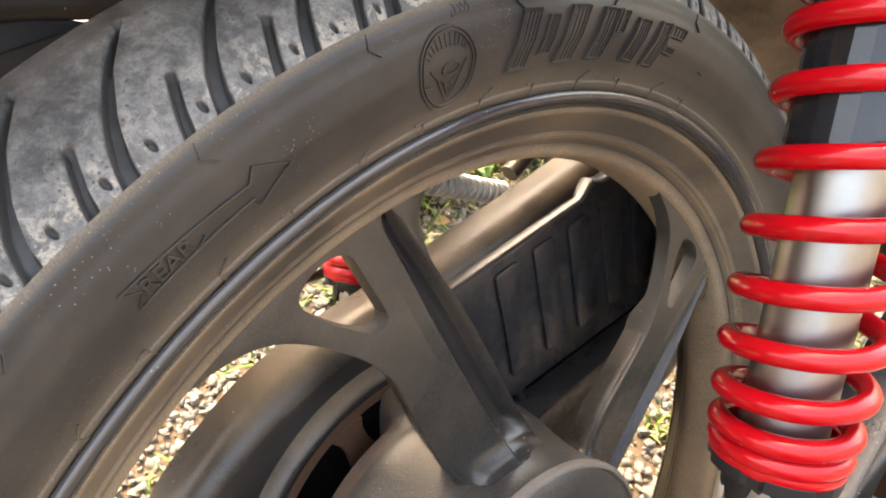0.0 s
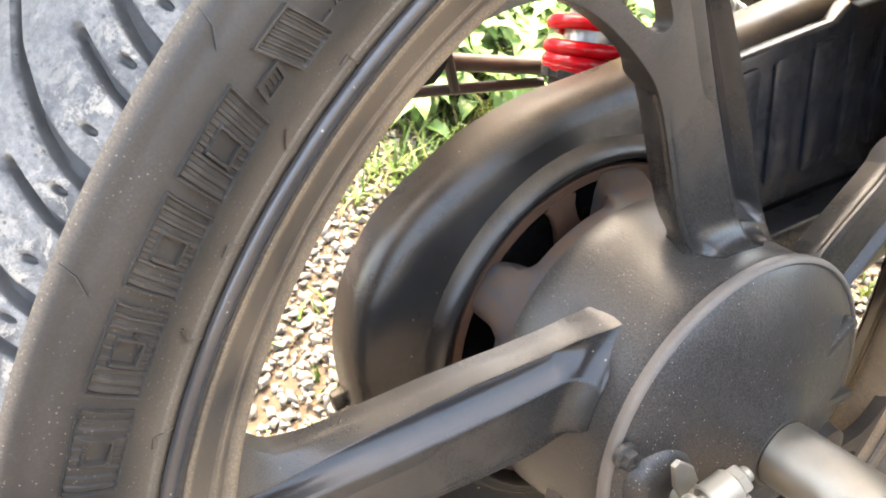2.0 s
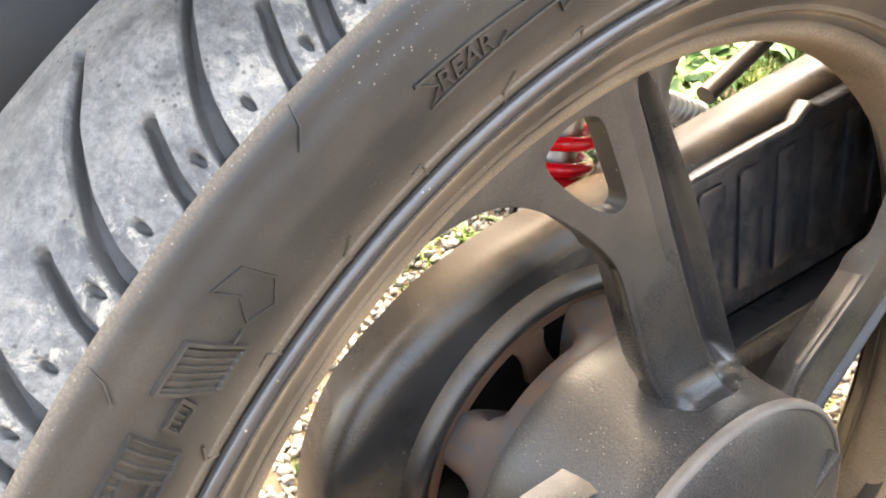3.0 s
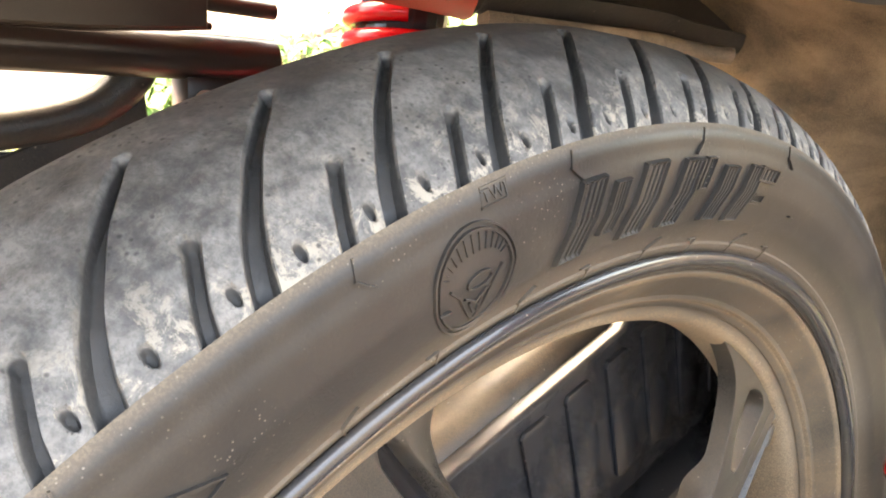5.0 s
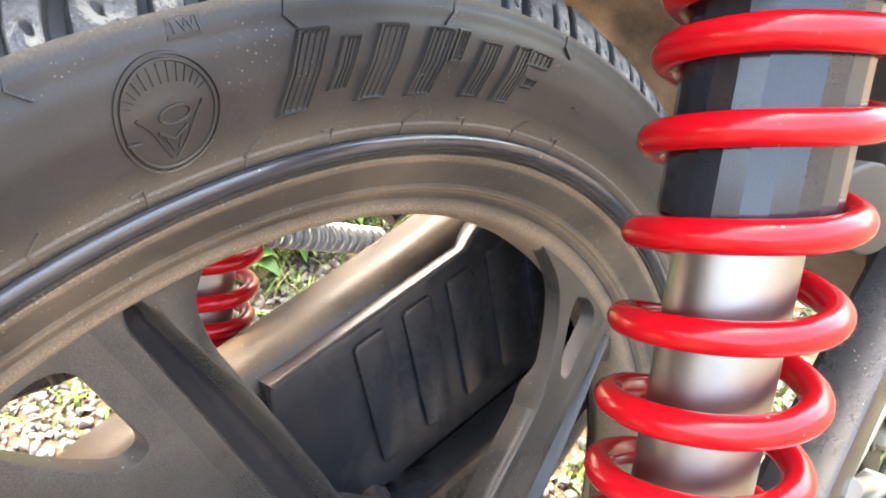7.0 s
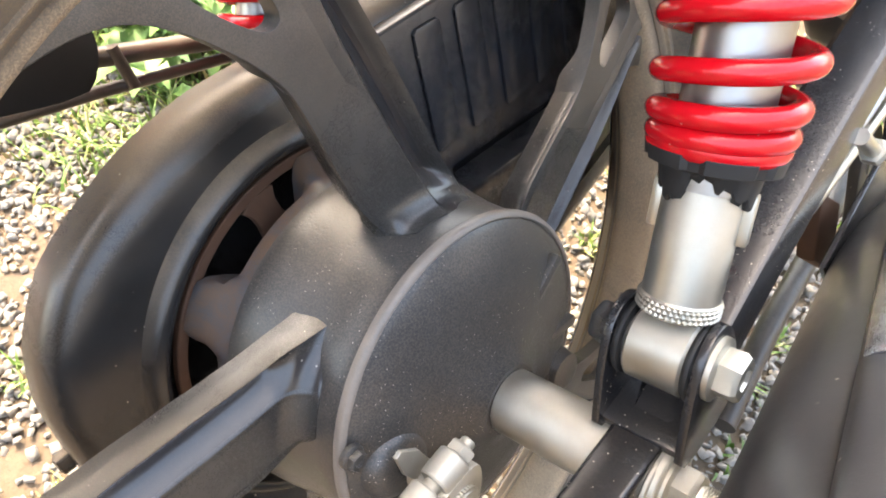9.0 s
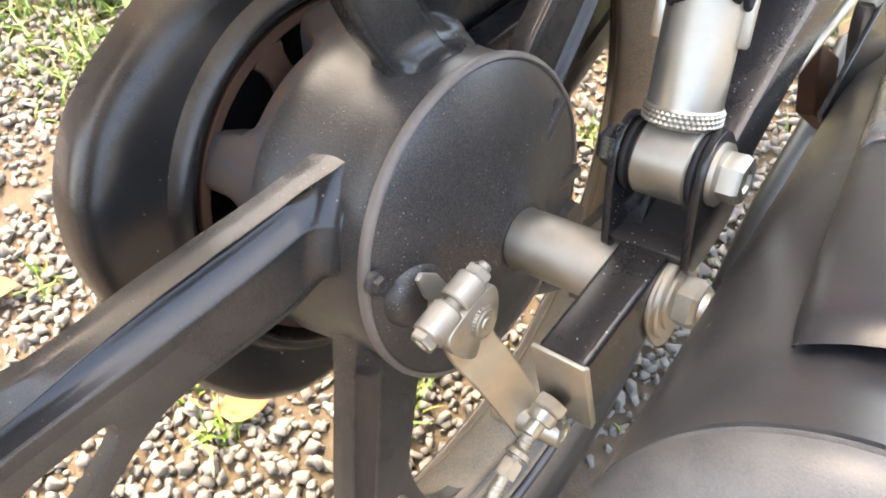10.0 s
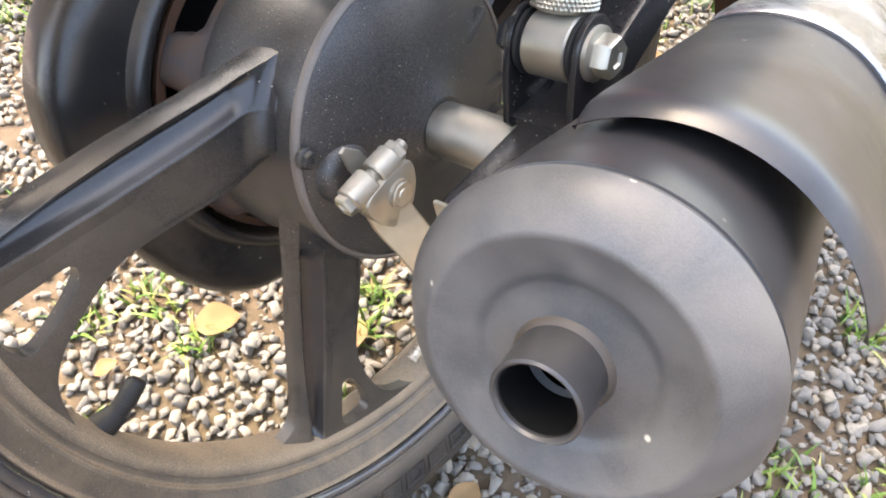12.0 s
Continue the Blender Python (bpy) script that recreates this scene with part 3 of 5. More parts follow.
# tread: long curved grooves from the crown and short ones between, in real relief
PITCH, PHASE = 5.625, 98.0
LU, LA = np.array([11, 17, 23, 30, 35, 39.6]) / 1000, np.array([-5.2, -4.1, -2.9, -1.6, -0.65, 0.1])
SU, SA = np.array([31.5, 36, 39.6]) / 1000, np.array([-1.3, -0.55, 0.05])
deg = np.concatenate([np.arange(20, 205, 0.085), np.arange(205, 380, 0.4)])
prof_r = np.linspace(0.2702, 0.294, 600)
arc_u = np.interp(prof_r, TR[7:], TU[7:])
d = np.hypot(np.diff(arc_u), np.diff(prof_r))
s_cum = np.concatenate([[0], np.cumsum(d)])
ss = np.concatenate([np.linspace(0, 0.004, 9)[:-1], np.linspace(0.004, s_cum[-1], 78)])
pu, pr = np.interp(ss, s_cum, arc_u), np.interp(ss, s_cum, prof_r)
# rounder crown through the coarse profile
pr = np.convolve(np.pad(pr, 3, mode="reflect", reflect_type="odd"), np.ones(7) / 7, "valid")
U = np.concatenate([pu, -pu[::-1][1::2]])
R = np.concatenate([pr, pr[::-1][1::2]])
A = deg[:, None] + np.interp(np.abs(U), LU, LA)[None, :]     # grid lines run along the grooves


def step(x, lo, hi):
    t = np.clip((x - lo) / (hi - lo), 0, 1)
    return t * t * (3 - 2 * t)


depth = np.zeros((len(deg), len(U)))
for sgn, shift in ((1, 0.0), (-1, PITCH / 2)):
    on = (U * sgn > 0.0)[None, :]
    uu = np.abs(U)[None, :]
    wob = 0.0
    la = PHASE + shift + np.interp(uu, LU, LA) + wob
    q = (A - la + PITCH / 2) % PITCH - PITCH / 2
    dist = np.abs(q) * math.pi / 180 * R[None, :] * 1000
    hw = np.interp(uu, [0.010, 0.014, 0.030, 0.0396], [1.3, 1.6, 1.9, 2.2])
    dist = np.where(uu < 0.011, np.hypot(dist, (0.011 - uu) * 1000), dist)
    depth = np.maximum(depth, on * 3.2 * (1 - step(dist, hw - 0.75, hw + 0.55)))
    sa = PHASE + shift - 3.4 + np.interp(uu, SU, SA) + wob
    q = (A - sa + PITCH / 2) % PITCH - PITCH / 2
    dist = np.abs(q) * math.pi / 180 * R[None, :] * 1000
    dist = np.where(uu < 0.0315, np.hypot(dist, (0.0315 - uu) * 1000), dist)
    depth = np.maximum(depth, on * 2.8 * (1 - step(dist, 0.7, 1.9)))
    for off in (-1.75, -4.75):
        q = (A - (PHASE + shift + off) + PITCH / 2) % PITCH - PITCH / 2
        dist = np.hypot(q * math.pi / 180 * R[None, :] * 1000, (uu - 0.0378) * 1000)
        depth = np.maximum(depth, on * 1.7 * (1 - step(np.abs(dist - 0.0), 0.6, 1.1)))
        depth = depth - on * 0.25 * (1 - step(np.abs(dist - 1.5), 0.1, 0.5))
RR = R[None, :] - depth / 1000
g = np.zeros((len(deg), len(U), 3))
g[..., 0] = XC + U[None, :] - np.sign(U)[None, :] * depth / 1000 * np.clip(np.abs(U) / 0.04, 0, 1)[None, :] * 0.7
g[..., 1] = np.cos(np.radians(A)) * RR
g[..., 2] = np.sin(np.radians(A)) * RR
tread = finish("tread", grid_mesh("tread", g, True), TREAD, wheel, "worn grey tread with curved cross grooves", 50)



# raised marks on the sidewall: strokes given as radius (m) and angle (degrees)
def add_stroke(bm, pts, w, h=0.0006, base=0.0007):
    pts2 = []
    for (r0, a0), (r1, a1) in zip(pts, pts[1:]):
        k = max(1, int(abs(a1 - a0) / 0.8), int(abs(r1 - r0) / 0.003))
        pts2 += [(r0 + (r1 - r0) * i / k, a0 + (a1 - a0) * i / k) for i in range(k)]
    pts2.append(pts[-1])
    P = [Vector((wall_x(r), *polar(r, a))) for r, a in pts2]
    prev = None
    for i, p in enumerate(P):
        t = (P[min(i + 1, len(P) - 1)] - P[max(i - 1, 0)]).normalized()
        n = Vector((1, 0, 0))
        s = t.cross(n).normalized()
        cur = [bm.verts.new(p + s * w * 0.5 + n * -base), bm.verts.new(p + s * w * 0.3 + n * h), bm.verts.new(p - s * w * 0.3 + n * h), bm.verts.new(p - s * w * 0.5 + n * -base)]
        if prev:
            for k in range(3):
                bm.faces.new((prev[k], prev[k + 1], cur[k + 1], cur[k]))
        else:
            bm.faces.new(cur)
        prev = cur
    bm.faces.new(prev[::-1])


def mark(r0, r1, a0, a1, slant, ribs, inner, edge=0.0010, cut=(0.3, 0.7)):
    """One raised block of a moulded mark: a rimmed, finely ribbed plate with a window in it."""
    nr, na = 28, 66
    wide = abs(radians(a1 - a0)) * (r0 + r1) / 2
    g = np.zeros((nr, na, 3))
    for i in range(nr):
        for j in range(na):
            fr, fa = i / (nr - 1), j / (na - 1)
            near = min(fr * (r1 - r0), (1 - fr) * (r1 - r0), fa * wide, (1 - fa) * wide)
            h = 0.00020 + 0.00050 * (math.sin(2 * math.pi * ribs * fa) > 0.1)
            if inner:
                q = min(fr - 0.30, 0.72 - fr) * (r1 - r0)
                p = min(fa - cut[0], cut[1] - fa) * wide
                if min(q, p) > -edge * 0.8:
                    h = 0.0013 if min(q, p) < 0.0002 else -0.0004
            if near < edge:
                h = 0.0014
            if i in (0, nr - 1) or j in (0, na - 1):
                h = -0.0007
            r, a = r0 + (r1 - r0) * fr, a0 + (a1 - a0) * fa + slant * fr
            g[i, j] = (wall_x(r) + h, *polar(r, a))
    finish("raised_block", grid_mesh("mark", g), SIDEWALL, wheel, "", 30)


# the maker's mark: plain slanted, finely ribbed bars
for a0, a1, lo, hi in ((84.1, 82.1, 0.2440, 0.2625), (80.9, 79.6, 0.2475, 0.2600), (78.9, 76.7, 0.2440, 0.2625), (75.0, 73.0, 0.2440, 0.2620), (72.0, 70.9, 0.2530, 0.2620), (70.2, 68.4, 0.2440, 0.2600), (67.0, 65.2, 0.2435, 0.2610), (64.6, 61.9, 0.2560, 0.2610), (64.6, 63.0, 0.2495, 0.2530)):
    mark(lo, hi, a0, a1, -1.6 * (hi - lo) / 0.0185, 5, False, 0.0008)
for a0, a1 in ((131.6, 136.3), (136.9, 141.6), (142.2, 147.0), (147.6, 152.4), (153.0, 157.8), (158.4, 162.8)):
    mark(0.2450, 0.2575, a0, a1, -0.5, 9, True, 0.0008, (0.36, 0.62))
mark(0.2480, 0.2525, 129.4, 131.0, -0.3, 5, False)
mark(0.2450, 0.2580, 126.2, 128.7, 0.8, 7, False)
for k in range(6):
    mark(0.2450, 0.2570, -98.5 - k * 5.2, -102.9 - k * 5.2, -0.5, 8, k % 2 == 0)
mk = bmesh.new()
add_stroke(mk, [(0.2540, 124.6), (0.2590, 125.0), (0.2570, 123.6), (0.2500, 123.2), (0.2460, 124.2), (0.2490, 125.4), (0.2540, 124.6)], 0.0009)
part("raised_loop", mk, SIDEWALL, wheel, "", 25)
mk = bmesh.new()
for k in range(2):
    rr = 0.0118 - 0.0012 * k
    add_stroke(mk, [(0.2518 + rr * math.sin(t), 89.6 + math.degrees(rr * 0.92 / 0.2518) * math.cos(t)) for t in np.linspace(0, 2 * math.pi, 40)], 0.0008, 0.0007)
for k in range(13):
    t = -1.35 + 2.7 * k / 12
    add_stroke(mk, [(0.2545 + 0.0035 * math.cos(t), 89.6 + 1.6 * math.sin(t)), (0.2545 + 0.0072 * math.cos(t), 89.6 + 2.0 * math.sin(t))], 0.0005, 0.0004)
add_stroke(mk, [(0.2518 + 0.0017 * math.sin(t), 89.4 + 0.75 * math.cos(t)) for t in np.linspace(0, 2 * math.pi, 20)], 0.0007)
for q in (((0.2530, 91.2), (0.2500, 90.6), (0.2460, 90.2), (0.2430, 89.8)), ((0.2530, 88.0), (0.2490, 88.6), (0.2460, 89.0), (0.2430, 89.6)), ((0.2490, 90.3), (0.2470, 89.6), (0.2490, 88.9)), ((0.2475, 90.0), (0.2445, 89.7)), ((0.2475, 89.2), (0.2445, 89.5))):
    add_stroke(mk, list(q), 0.0007)
part("oval_badge", mk, SIDEWALL, wheel, "raised oval badge moulded in rubber", 25)
mk = bmesh.new()
add_stroke(mk, [(0.2552, 113.6), (0.2545, 109.4), (0.2535, 105.0), (0.2568, 104.4), (0.2515, 102.3), (0.2466, 104.9), (0.2495, 105.1), (0.2492, 109.4), (0.2488, 113.3), (0.2520, 112.6), (0.2552, 113.6)], 0.0009, 0.0008)
part("rotation_arrow", mk, SIDEWALL, wheel, "raised rotation arrow moulded in rubber", 25)
mk = bmesh.new()
add_stroke(mk, [(0.2652, 87.2), (0.2688, 87.0), (0.2688, 88.5), (0.2652, 88.7), (0.2652, 87.2)], 0.0007, 0.0006)
part("wear_mark", mk, SIDEWALL, wheel, "small raised frame moulded in rubber", 25)


def wall_text(body, size, r, a, up_out=True):
    """Raised words wrapped on the sidewall, reading clockwise, letters' feet towards the axle."""
    cu = bpy.data.curves.new("words", "FONT")
    cu.body, cu.size, cu.extrude, cu.align_x, cu.align_y = body, size, 0.0005, "CENTER", "CENTER"
    tmp = new("words", cu)
    m = bpy.data.meshes.new_from_object(tmp.evaluated_get(bpy.context.evaluated_depsgraph_get()))
    bpy.data.objects.remove(tmp)
    bm = bmesh.new()
    bm.from_mesh(m)
    bpy.data.meshes.remove(m)
    for v in bm.verts:
        rr = r + v.co.y
        an = a - math.degrees(v.co.x / r)
        v.co = Vector((wall_x(rr) + 0.0003 + v.co.z, *polar(rr, an)))
    return bm


part("wear_word", wall_text("TWI", 0.0036, 0.2670, 87.85), SIDEWALL, wheel, "", 25)
part("arrow_word", wall_text("REAR", 0.0062, 0.2518, 110.9), SIDEWALL, wheel, "", 25)

# moulding flash: thin rubber ticks along the bead and the shoulder
mk = bmesh.new()
for k in range(31):
    a = 56.3 + k * 5.84
    if k % 2:
        add_stroke(mk, [(0.2338, a), (0.2372, a + 0.15)], 0.0007, 0.0009)
        add_stroke(mk, [(0.2372, a + 0.15), (0.2405, a - 0.7)], 0.0006, 0.0010)
    else:
        add_stroke(mk, [(0.2338, a), (0.2385, a + 0.2), (0.2380, a + 0.9)], 0.0006, 0.0009)
    b = 54.3 + k * 5.8 + rng.uniform(-0.3, 0.3)
    if k % 2:
        add_stroke(mk, [(0.2690, b - 0.3), (0.2655, b), (0.2625, b + 0.7 * rng.choice((-1, 1)))], 0.0006, 0.0009)
    add_stroke(mk, [(0.2475 + 0.004 * rng.random(), b + 2.1), (0.2490, b + 2.8)], 0.0006, 0.0010) if k % 3 == 0 else None
tagged(part("moulding_flash", mk, SIDEWALL, wheel, "", 25), kind="stuff")

# spokes: a forked plate with a trough along one side of its face
EDGE_L = [(213, 121), (208, 118), (202, 112.3), (195, 108.8), (183, 105.8), (170, 103.3), (160, 101.5), (150, 100.0), (140, 99.5), (120, 99.2), (105, 98.9), (95, 98.4), (88, 97.4), (83, 96.2), (79, 95.2), (76, 94.6), (74, 94.4)]
HOLE = [(198, 105.0), (202, 103.4), (204, 101.2), (203, 99.2), (199.5, 98.0), (191, 97.6), (176, 96.9), (169.5, 96.6), (167.3, 97.9), (169.5, 99.8), (183, 103.0)]
ST_R = np.array([74, 77, 78.5, 80, 83, 86, 96, 111, 130, 150, 160, 180, 192, 197, 204, 213])
LINE_R = np.array([53.0, 57.2, 58.7, 60.0, 62.2, 64.2, 69.9, 75.2, 79.8, 83.4, 85.0, 87.6, 88.1, 88.0, 86.4, 83.5])     # outer edge
LINE_G = np.array([54.6, 58.6, 60.0, 61.3, 63.4, 65.3, 70.9, 76.0, 80.6, 84.3, 85.9, 88.9, 90.4, 90.9, 91.3, 91.6])     # soft ridge beside the trough
LINE_2 = np.array([74.5, 74.8, 75.0, 75.4, 76.3, 77.4, 81.2, 84.9, 88.0, 90.3, 91.1, 92.6, 93.3, 93.6, 94.1, 94.6])     # crisp edge between trough and flat face
FACE = -0.0205      # the flat front face


def ease(t):
    t = min(1.0, max(0.0, t))
    return t * t * (3 - 2 * t)


def line(r, along):
    """The angle of one line of the spoke at a radius, eased over a few millimetres."""
    w_ = min(5.0, max(0.5, (r - 74) * 0.4), max(0.5, (213 - r) * 0.4))
    return float(np.mean(np.interp(r + np.linspace(-w_, w_, 11), ST_R, along)))


def root(r, start=0.0868):
    """How far the casting swells forward where a spoke runs into the hub; r in metres."""
    q = 0.0115
    d_ = min(q * 0.985, max(0.0, start - r))
    return q - math.sqrt(q * q - d_ * d_)


def spoke_trough():
    """The channelled side of a spoke: a falling flank, a soft ridge, a round-ended trough and the edge of the flat face."""
    rows_ = []
    for r in np.concatenate([np.arange(74, 90, 0.4), np.arange(90, 100, 1.0), np.arange(100, 186, 3.0), np.arange(186, 214, 0.9)]):
        aR, aG, a2 = (line(r, L_) for L_ in (LINE_R, LINE_G, LINE_2))
        mmd = math.degrees(0.001 / (r / 1000))
        top = max(0.0, min(1.0, (206.5 - r) / 7)) ** 0.5
        deep = 0.0072 * ease((r - 81) / 9) * top
        fall = 0.0078 - 0.0028 * ease((r - 165) / 30)
        flank = aG - aR
        ridge = FACE - 0.0012 * ease((r - 80) / 12)
        sec = [(aR - 0.3 * mmd, min(-0.0350, ridge - fall - 0.005)), (aR - 0.1 * mmd, ridge - fall - 0.003)]
        for f, g in ((0.02, 1.0), (0.14, 0.82), (0.40, 0.54), (0.70, 0.24), (0.88, 0.07), (0.96, 0.012), (1.0, 0.0)):
            sec.append((aR + f * flank, ridge - fall * g))
        s0 = aG + 0.5 * mmd
        w = a2 - s0
        mid, wid = s0 + 0.5 * w, 0.35 + 0.65 * top
        for f, g in ((0.04, 0.10), (0.14, 0.40), (0.28, 0.76), (0.40, 0.95), (0.50, 1.0), (0.60, 0.95), (0.74, 0.68), (0.87, 0.34), (0.95, 0.11), (0.985, 0.02)):
            sec.append((mid + (f - 0.5) * w * wid, (ridge if f < 0.5 else FACE) - g * deep))
        sec += [(a2 + 0.2 * mmd, FACE + 0.00035), (a2 + 0.8 * mmd, FACE + 0.00045), (a2 + 1.8 * mmd, FACE + 0.0003), (a2 + 5.6 * mmd, FACE + 0.00015), (a2 + 6.8 * mmd, FACE - 0.0002)]
        # towards the hub the section swells forward, the flat face most
        row = []
        for k, (a_, x) in enumerate(sec):
            t_ = min(1.0, max(0.0, (a_ - aR) / (a2 - aR)))
            tg = (aG - aR) / (a2 - aR)
            lift = root(r / 1000, 0.0868 - 0.0030 * (1 - t_)) * (0.5 * t_ / tg if t_ < tg else 0.5 + 0.5 * ease((t_ - tg) / (1 - tg))) if k > 1 else 0.0
            row.append((x + lift, *polar(r / 1000, a_)))
        rows_.append(row)
    bm = bmesh.new()
    prev = None
    for row in rows_:
        cur = [bm.verts.new(v) for v in row]
        if prev:
            for k in range(len(cur) - 1):
                fc = bm.faces.new((prev[k], prev[k + 1], cur[k + 1], cur[k]))
                # trough floor and far wall take the paint that mimics the dark reflection
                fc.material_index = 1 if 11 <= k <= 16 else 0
        prev = cur
    return bm


def spoke_face():
    """The flat face and the long side from the hub to the fork, flowing into the hub."""
    rows_ = []
    for r in np.concatenate([np.arange(74.0, 96, 0.7), np.arange(96, 150, 3.0)]):
        a2 = line(r, LINE_2)
        aL = float(np.interp(r, [p_[0] for p_ in EDGE_L[::-1]], [p_[1] for p_ in EDGE_L[::-1]]))
        mmd = math.degrees(0.001 / (r / 1000))
        lift = root(r / 1000)
        foot = 3.0 * mmd * max(0.0, (83 - r) / 9) ** 2
        sink = 0.00045 * ease((r - 130) / 18)
        sec = []
        for f in (0.0, 0.12, 0.28, 0.45, 0.62, 0.78, 0.90):
            a_ = a2 + 2.6 * mmd + f * (aL - 5.6 * mmd - a2)
            sec.append((a_, FACE + 0.00036 - sink))
        for q, dx in ((3.0, 0.0003), (2.0, 0.0), (1.1, -0.0007), (0.4, -0.0018), (0.0, -0.0034)):
            sec.append((aL - q * mmd + foot * (3.0 - q) / 3, FACE + dx - sink))
        sec += [(aL - 1.6 * mmd + foot * 1.2, -0.0285), (aL - 3.4 * mmd + foot * 1.6, -0.0362)]
        rows_.append([(x + lift * ease((aL - a_) / (9.0 * mmd) + 0.10), *polar(r / 1000, a_)) for a_, x in sec])
    bm = bmesh.new()
    prev = None
    for row in rows_:
        cur = [bm.verts.new(v) for v in row]
        if prev:
            for k in range(len(cur) - 1):
                bm.faces.new((prev[k], prev[k + 1], cur[k + 1], cur[k]))
        prev = cur
    return bm


edge_2 = [(r, line(r, LINE_2) + math.degrees(0.0016 / (r / 1000))) for r in (74, 75.5, 77, 78.5, 80, 82, 84, 87, 92, 100, 111, 123, 135, 147, 158, 170, 180, 192, 202, 213)]
plate = prism(smooth_loop([polar(r / 1000, a) for r, a in edge_2 + EDGE_L], 2), -0.036, FACE, 0.0036, 4, smooth_loop([polar(r / 1000, a) for r, a in HOLE], 2))
for v in plate.verts:
    r_ = math.hypot(v.co.y, v.co.z)
    back = min(1.0, max(0.0, (-0.0235 - v.co.x) / 0.0125))
    # the long side draws in towards the back
    if math.degrees(math.atan2(v.co.z, v.co.y)) > 93.0 and r_ < 0.158:
        turn = radians(-2.4) * back * ease((0.158 - r_) / 0.02)
        c_, s_ = math.cos(turn), math.sin(turn)
        v.co.y, v.co.z = c_ * v.co.y - s_ * v.co.z, s_ * v.co.y + c_ * v.co.z
    if r_ > 0.150 and v.co.x < -0.027:
        v.co.x += (-0.0285 - v.co.x) * ease((r_ - 0.150) / 0.018)
first = part("spoke", merge(plate, spoke_trough(), spoke_face()), SPOKE, wheel, "forked alloy spoke with a channelled face", 44)
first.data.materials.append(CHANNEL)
for k in range(1, 5):
    o = new("spoke", first.data)
    o.parent = wheel
    o.matrix_basis = pose(0, 0, 0, (0, 69.9, 140.0, 214.0, 288.0)[k], 0, 0)
    tagged(o, "forked alloy spoke with a channelled face")

hub_prof = [(0.0, 0.066), (0.0005, 0.0735), (-0.003, 0.0748), (-0.012, 0.0748), (-0.024, 0.0755), (-0.036, 0.0775), (-0.048, 0.0802), (-0.0575, 0.0815), (-0.0605, 0.0812), (-0.0618, 0.0795), (-0.0622, 0.0760), (-0.0622, 0.03)]
part("hub", lathe(hub_prof, 128), HUBM, wheel, "cast drum hub in dusty black paint", 35)
part("valve_stem", merge(tube([(-0.034, *polar(r, a)) for r, a in ((0.208, -167.1), (0.196, -166.4), (0.1955, -166.4), (0.190, -166.6))], [0.0075, 0.0058, 0.0048, 0.0048], 20),
                         tube([(-0.034, *polar(r, a)) for r, a in ((0.1915, -166.5), (0.1905, -166.5), (0.180, -167.1), (0.1785, -167.2))], [0.0040, 0.0052, 0.0048, 0.0036], 14)),
     BLACKRUB, wheel, "black rubber valve stem with a ribbed cap", 40)

# brake panel, standing still beside the hub
panel_prof = [(0.0005, 0.0735), (0.0040, 0.0735), (0.0046, 0.0728), (0.0060, 0.0700), (0.0105, 0.0600), (0.0140, 0.0450), (0.0175, 0.0290), (0.0215, 0.0200), (0.0240, 0.0160), (0.0242, 0.0)]
panel = part("brake_panel", lathe(panel_prof, 160), HUBM, bike, "round drum brake panel with a raised lip", 30)

part("panel_lip", lathe([(0.0005, 0.0736), (0.0005, 0.0762), (0.0030, 0.0765), (0.0042, 0.0760), (0.0050, 0.0750), (0.0052, 0.0742), (0.0046, 0.0734), (0.0030, 0.0736)], 160), PANELLIP, panel, "scuffed pale lip of the panel", 40)
# brake panel details
part("panel_screw", hexhead(0.0042, 0.004, frame_along((0.0078, -0.0676, 0.0275), (1, 0, 0)), 0.0052), HUBM, panel)
part("cam_boss", merge(lathe([(0.004, 0.0175), (0.0105, 0.0160), (0.0138, 0.0130), (0.0150, 0.010), (0.0150, 0)], 40, "x", Matrix.Translation((0, -0.0515, 0.008)))), HUBM, panel, "", 40)
rb = bmesh.new()
for a, r0, r1 in ((-12, 0.024, 0.066), (-40, 0.024, 0.066), (28, 0.026, 0.066)):
    b_ = box((0.006, r1 - r0, 0.006), pose(0.011, 0, 0, a, 0, 0) @ Matrix.Translation((0, (r0 + r1) / 2, 0)), 0.002)
    tmp = bpy.data.meshes.new("tmp")
    b_.to_mesh(tmp)
    b_.free()
    rb.from_mesh(tmp)
    bpy.data.meshes.remove(tmp)
part("panel_rib", rb, HUBM, panel, "", 40)
part("anchor_boss", lathe([(0.006, 0.012), (0.017, 0.010), (0.018, 0.006), (0.018, 0)], 28, "x", Matrix.Translation((0, 0.048, -0.035))), HUBM, panel, "", 40)

part("axle_spacer", lathe([(0.0235, 0.0100), (0.0235, 0.0130), (0.0245, 0.0140), (0.071, 0.0140), (0.0728, 0.0134), (0.0728, 0.008)], 48), ZINC, bike, "zinc-plated axle spacer tube", 30)
axle = part("axle", lathe([(0.06, 0.006), (0.118, 0.006), (0.1195, 0.0052), (0.1195, 0)], 28), ZINC, bike, "", 30)
helix = [Vector((0.108 + 0.0115 * i / 200, 0.0062 * math.cos(i * 0.36), 0.0062 * math.sin(i * 0.36))) for i in range(201)]
part("axle_thread", tube(helix, 0.00045, 6), ZINC, axle, "", 60)
part("axle_washer", lathe([(0.0925, 0.006), (0.0925, 0.0165), (0.0935, 0.0172), (0.0955, 0.0172), (0.0962, 0.0165), (0.0962, 0.006)], 40), ZINC, axle, "", 30)
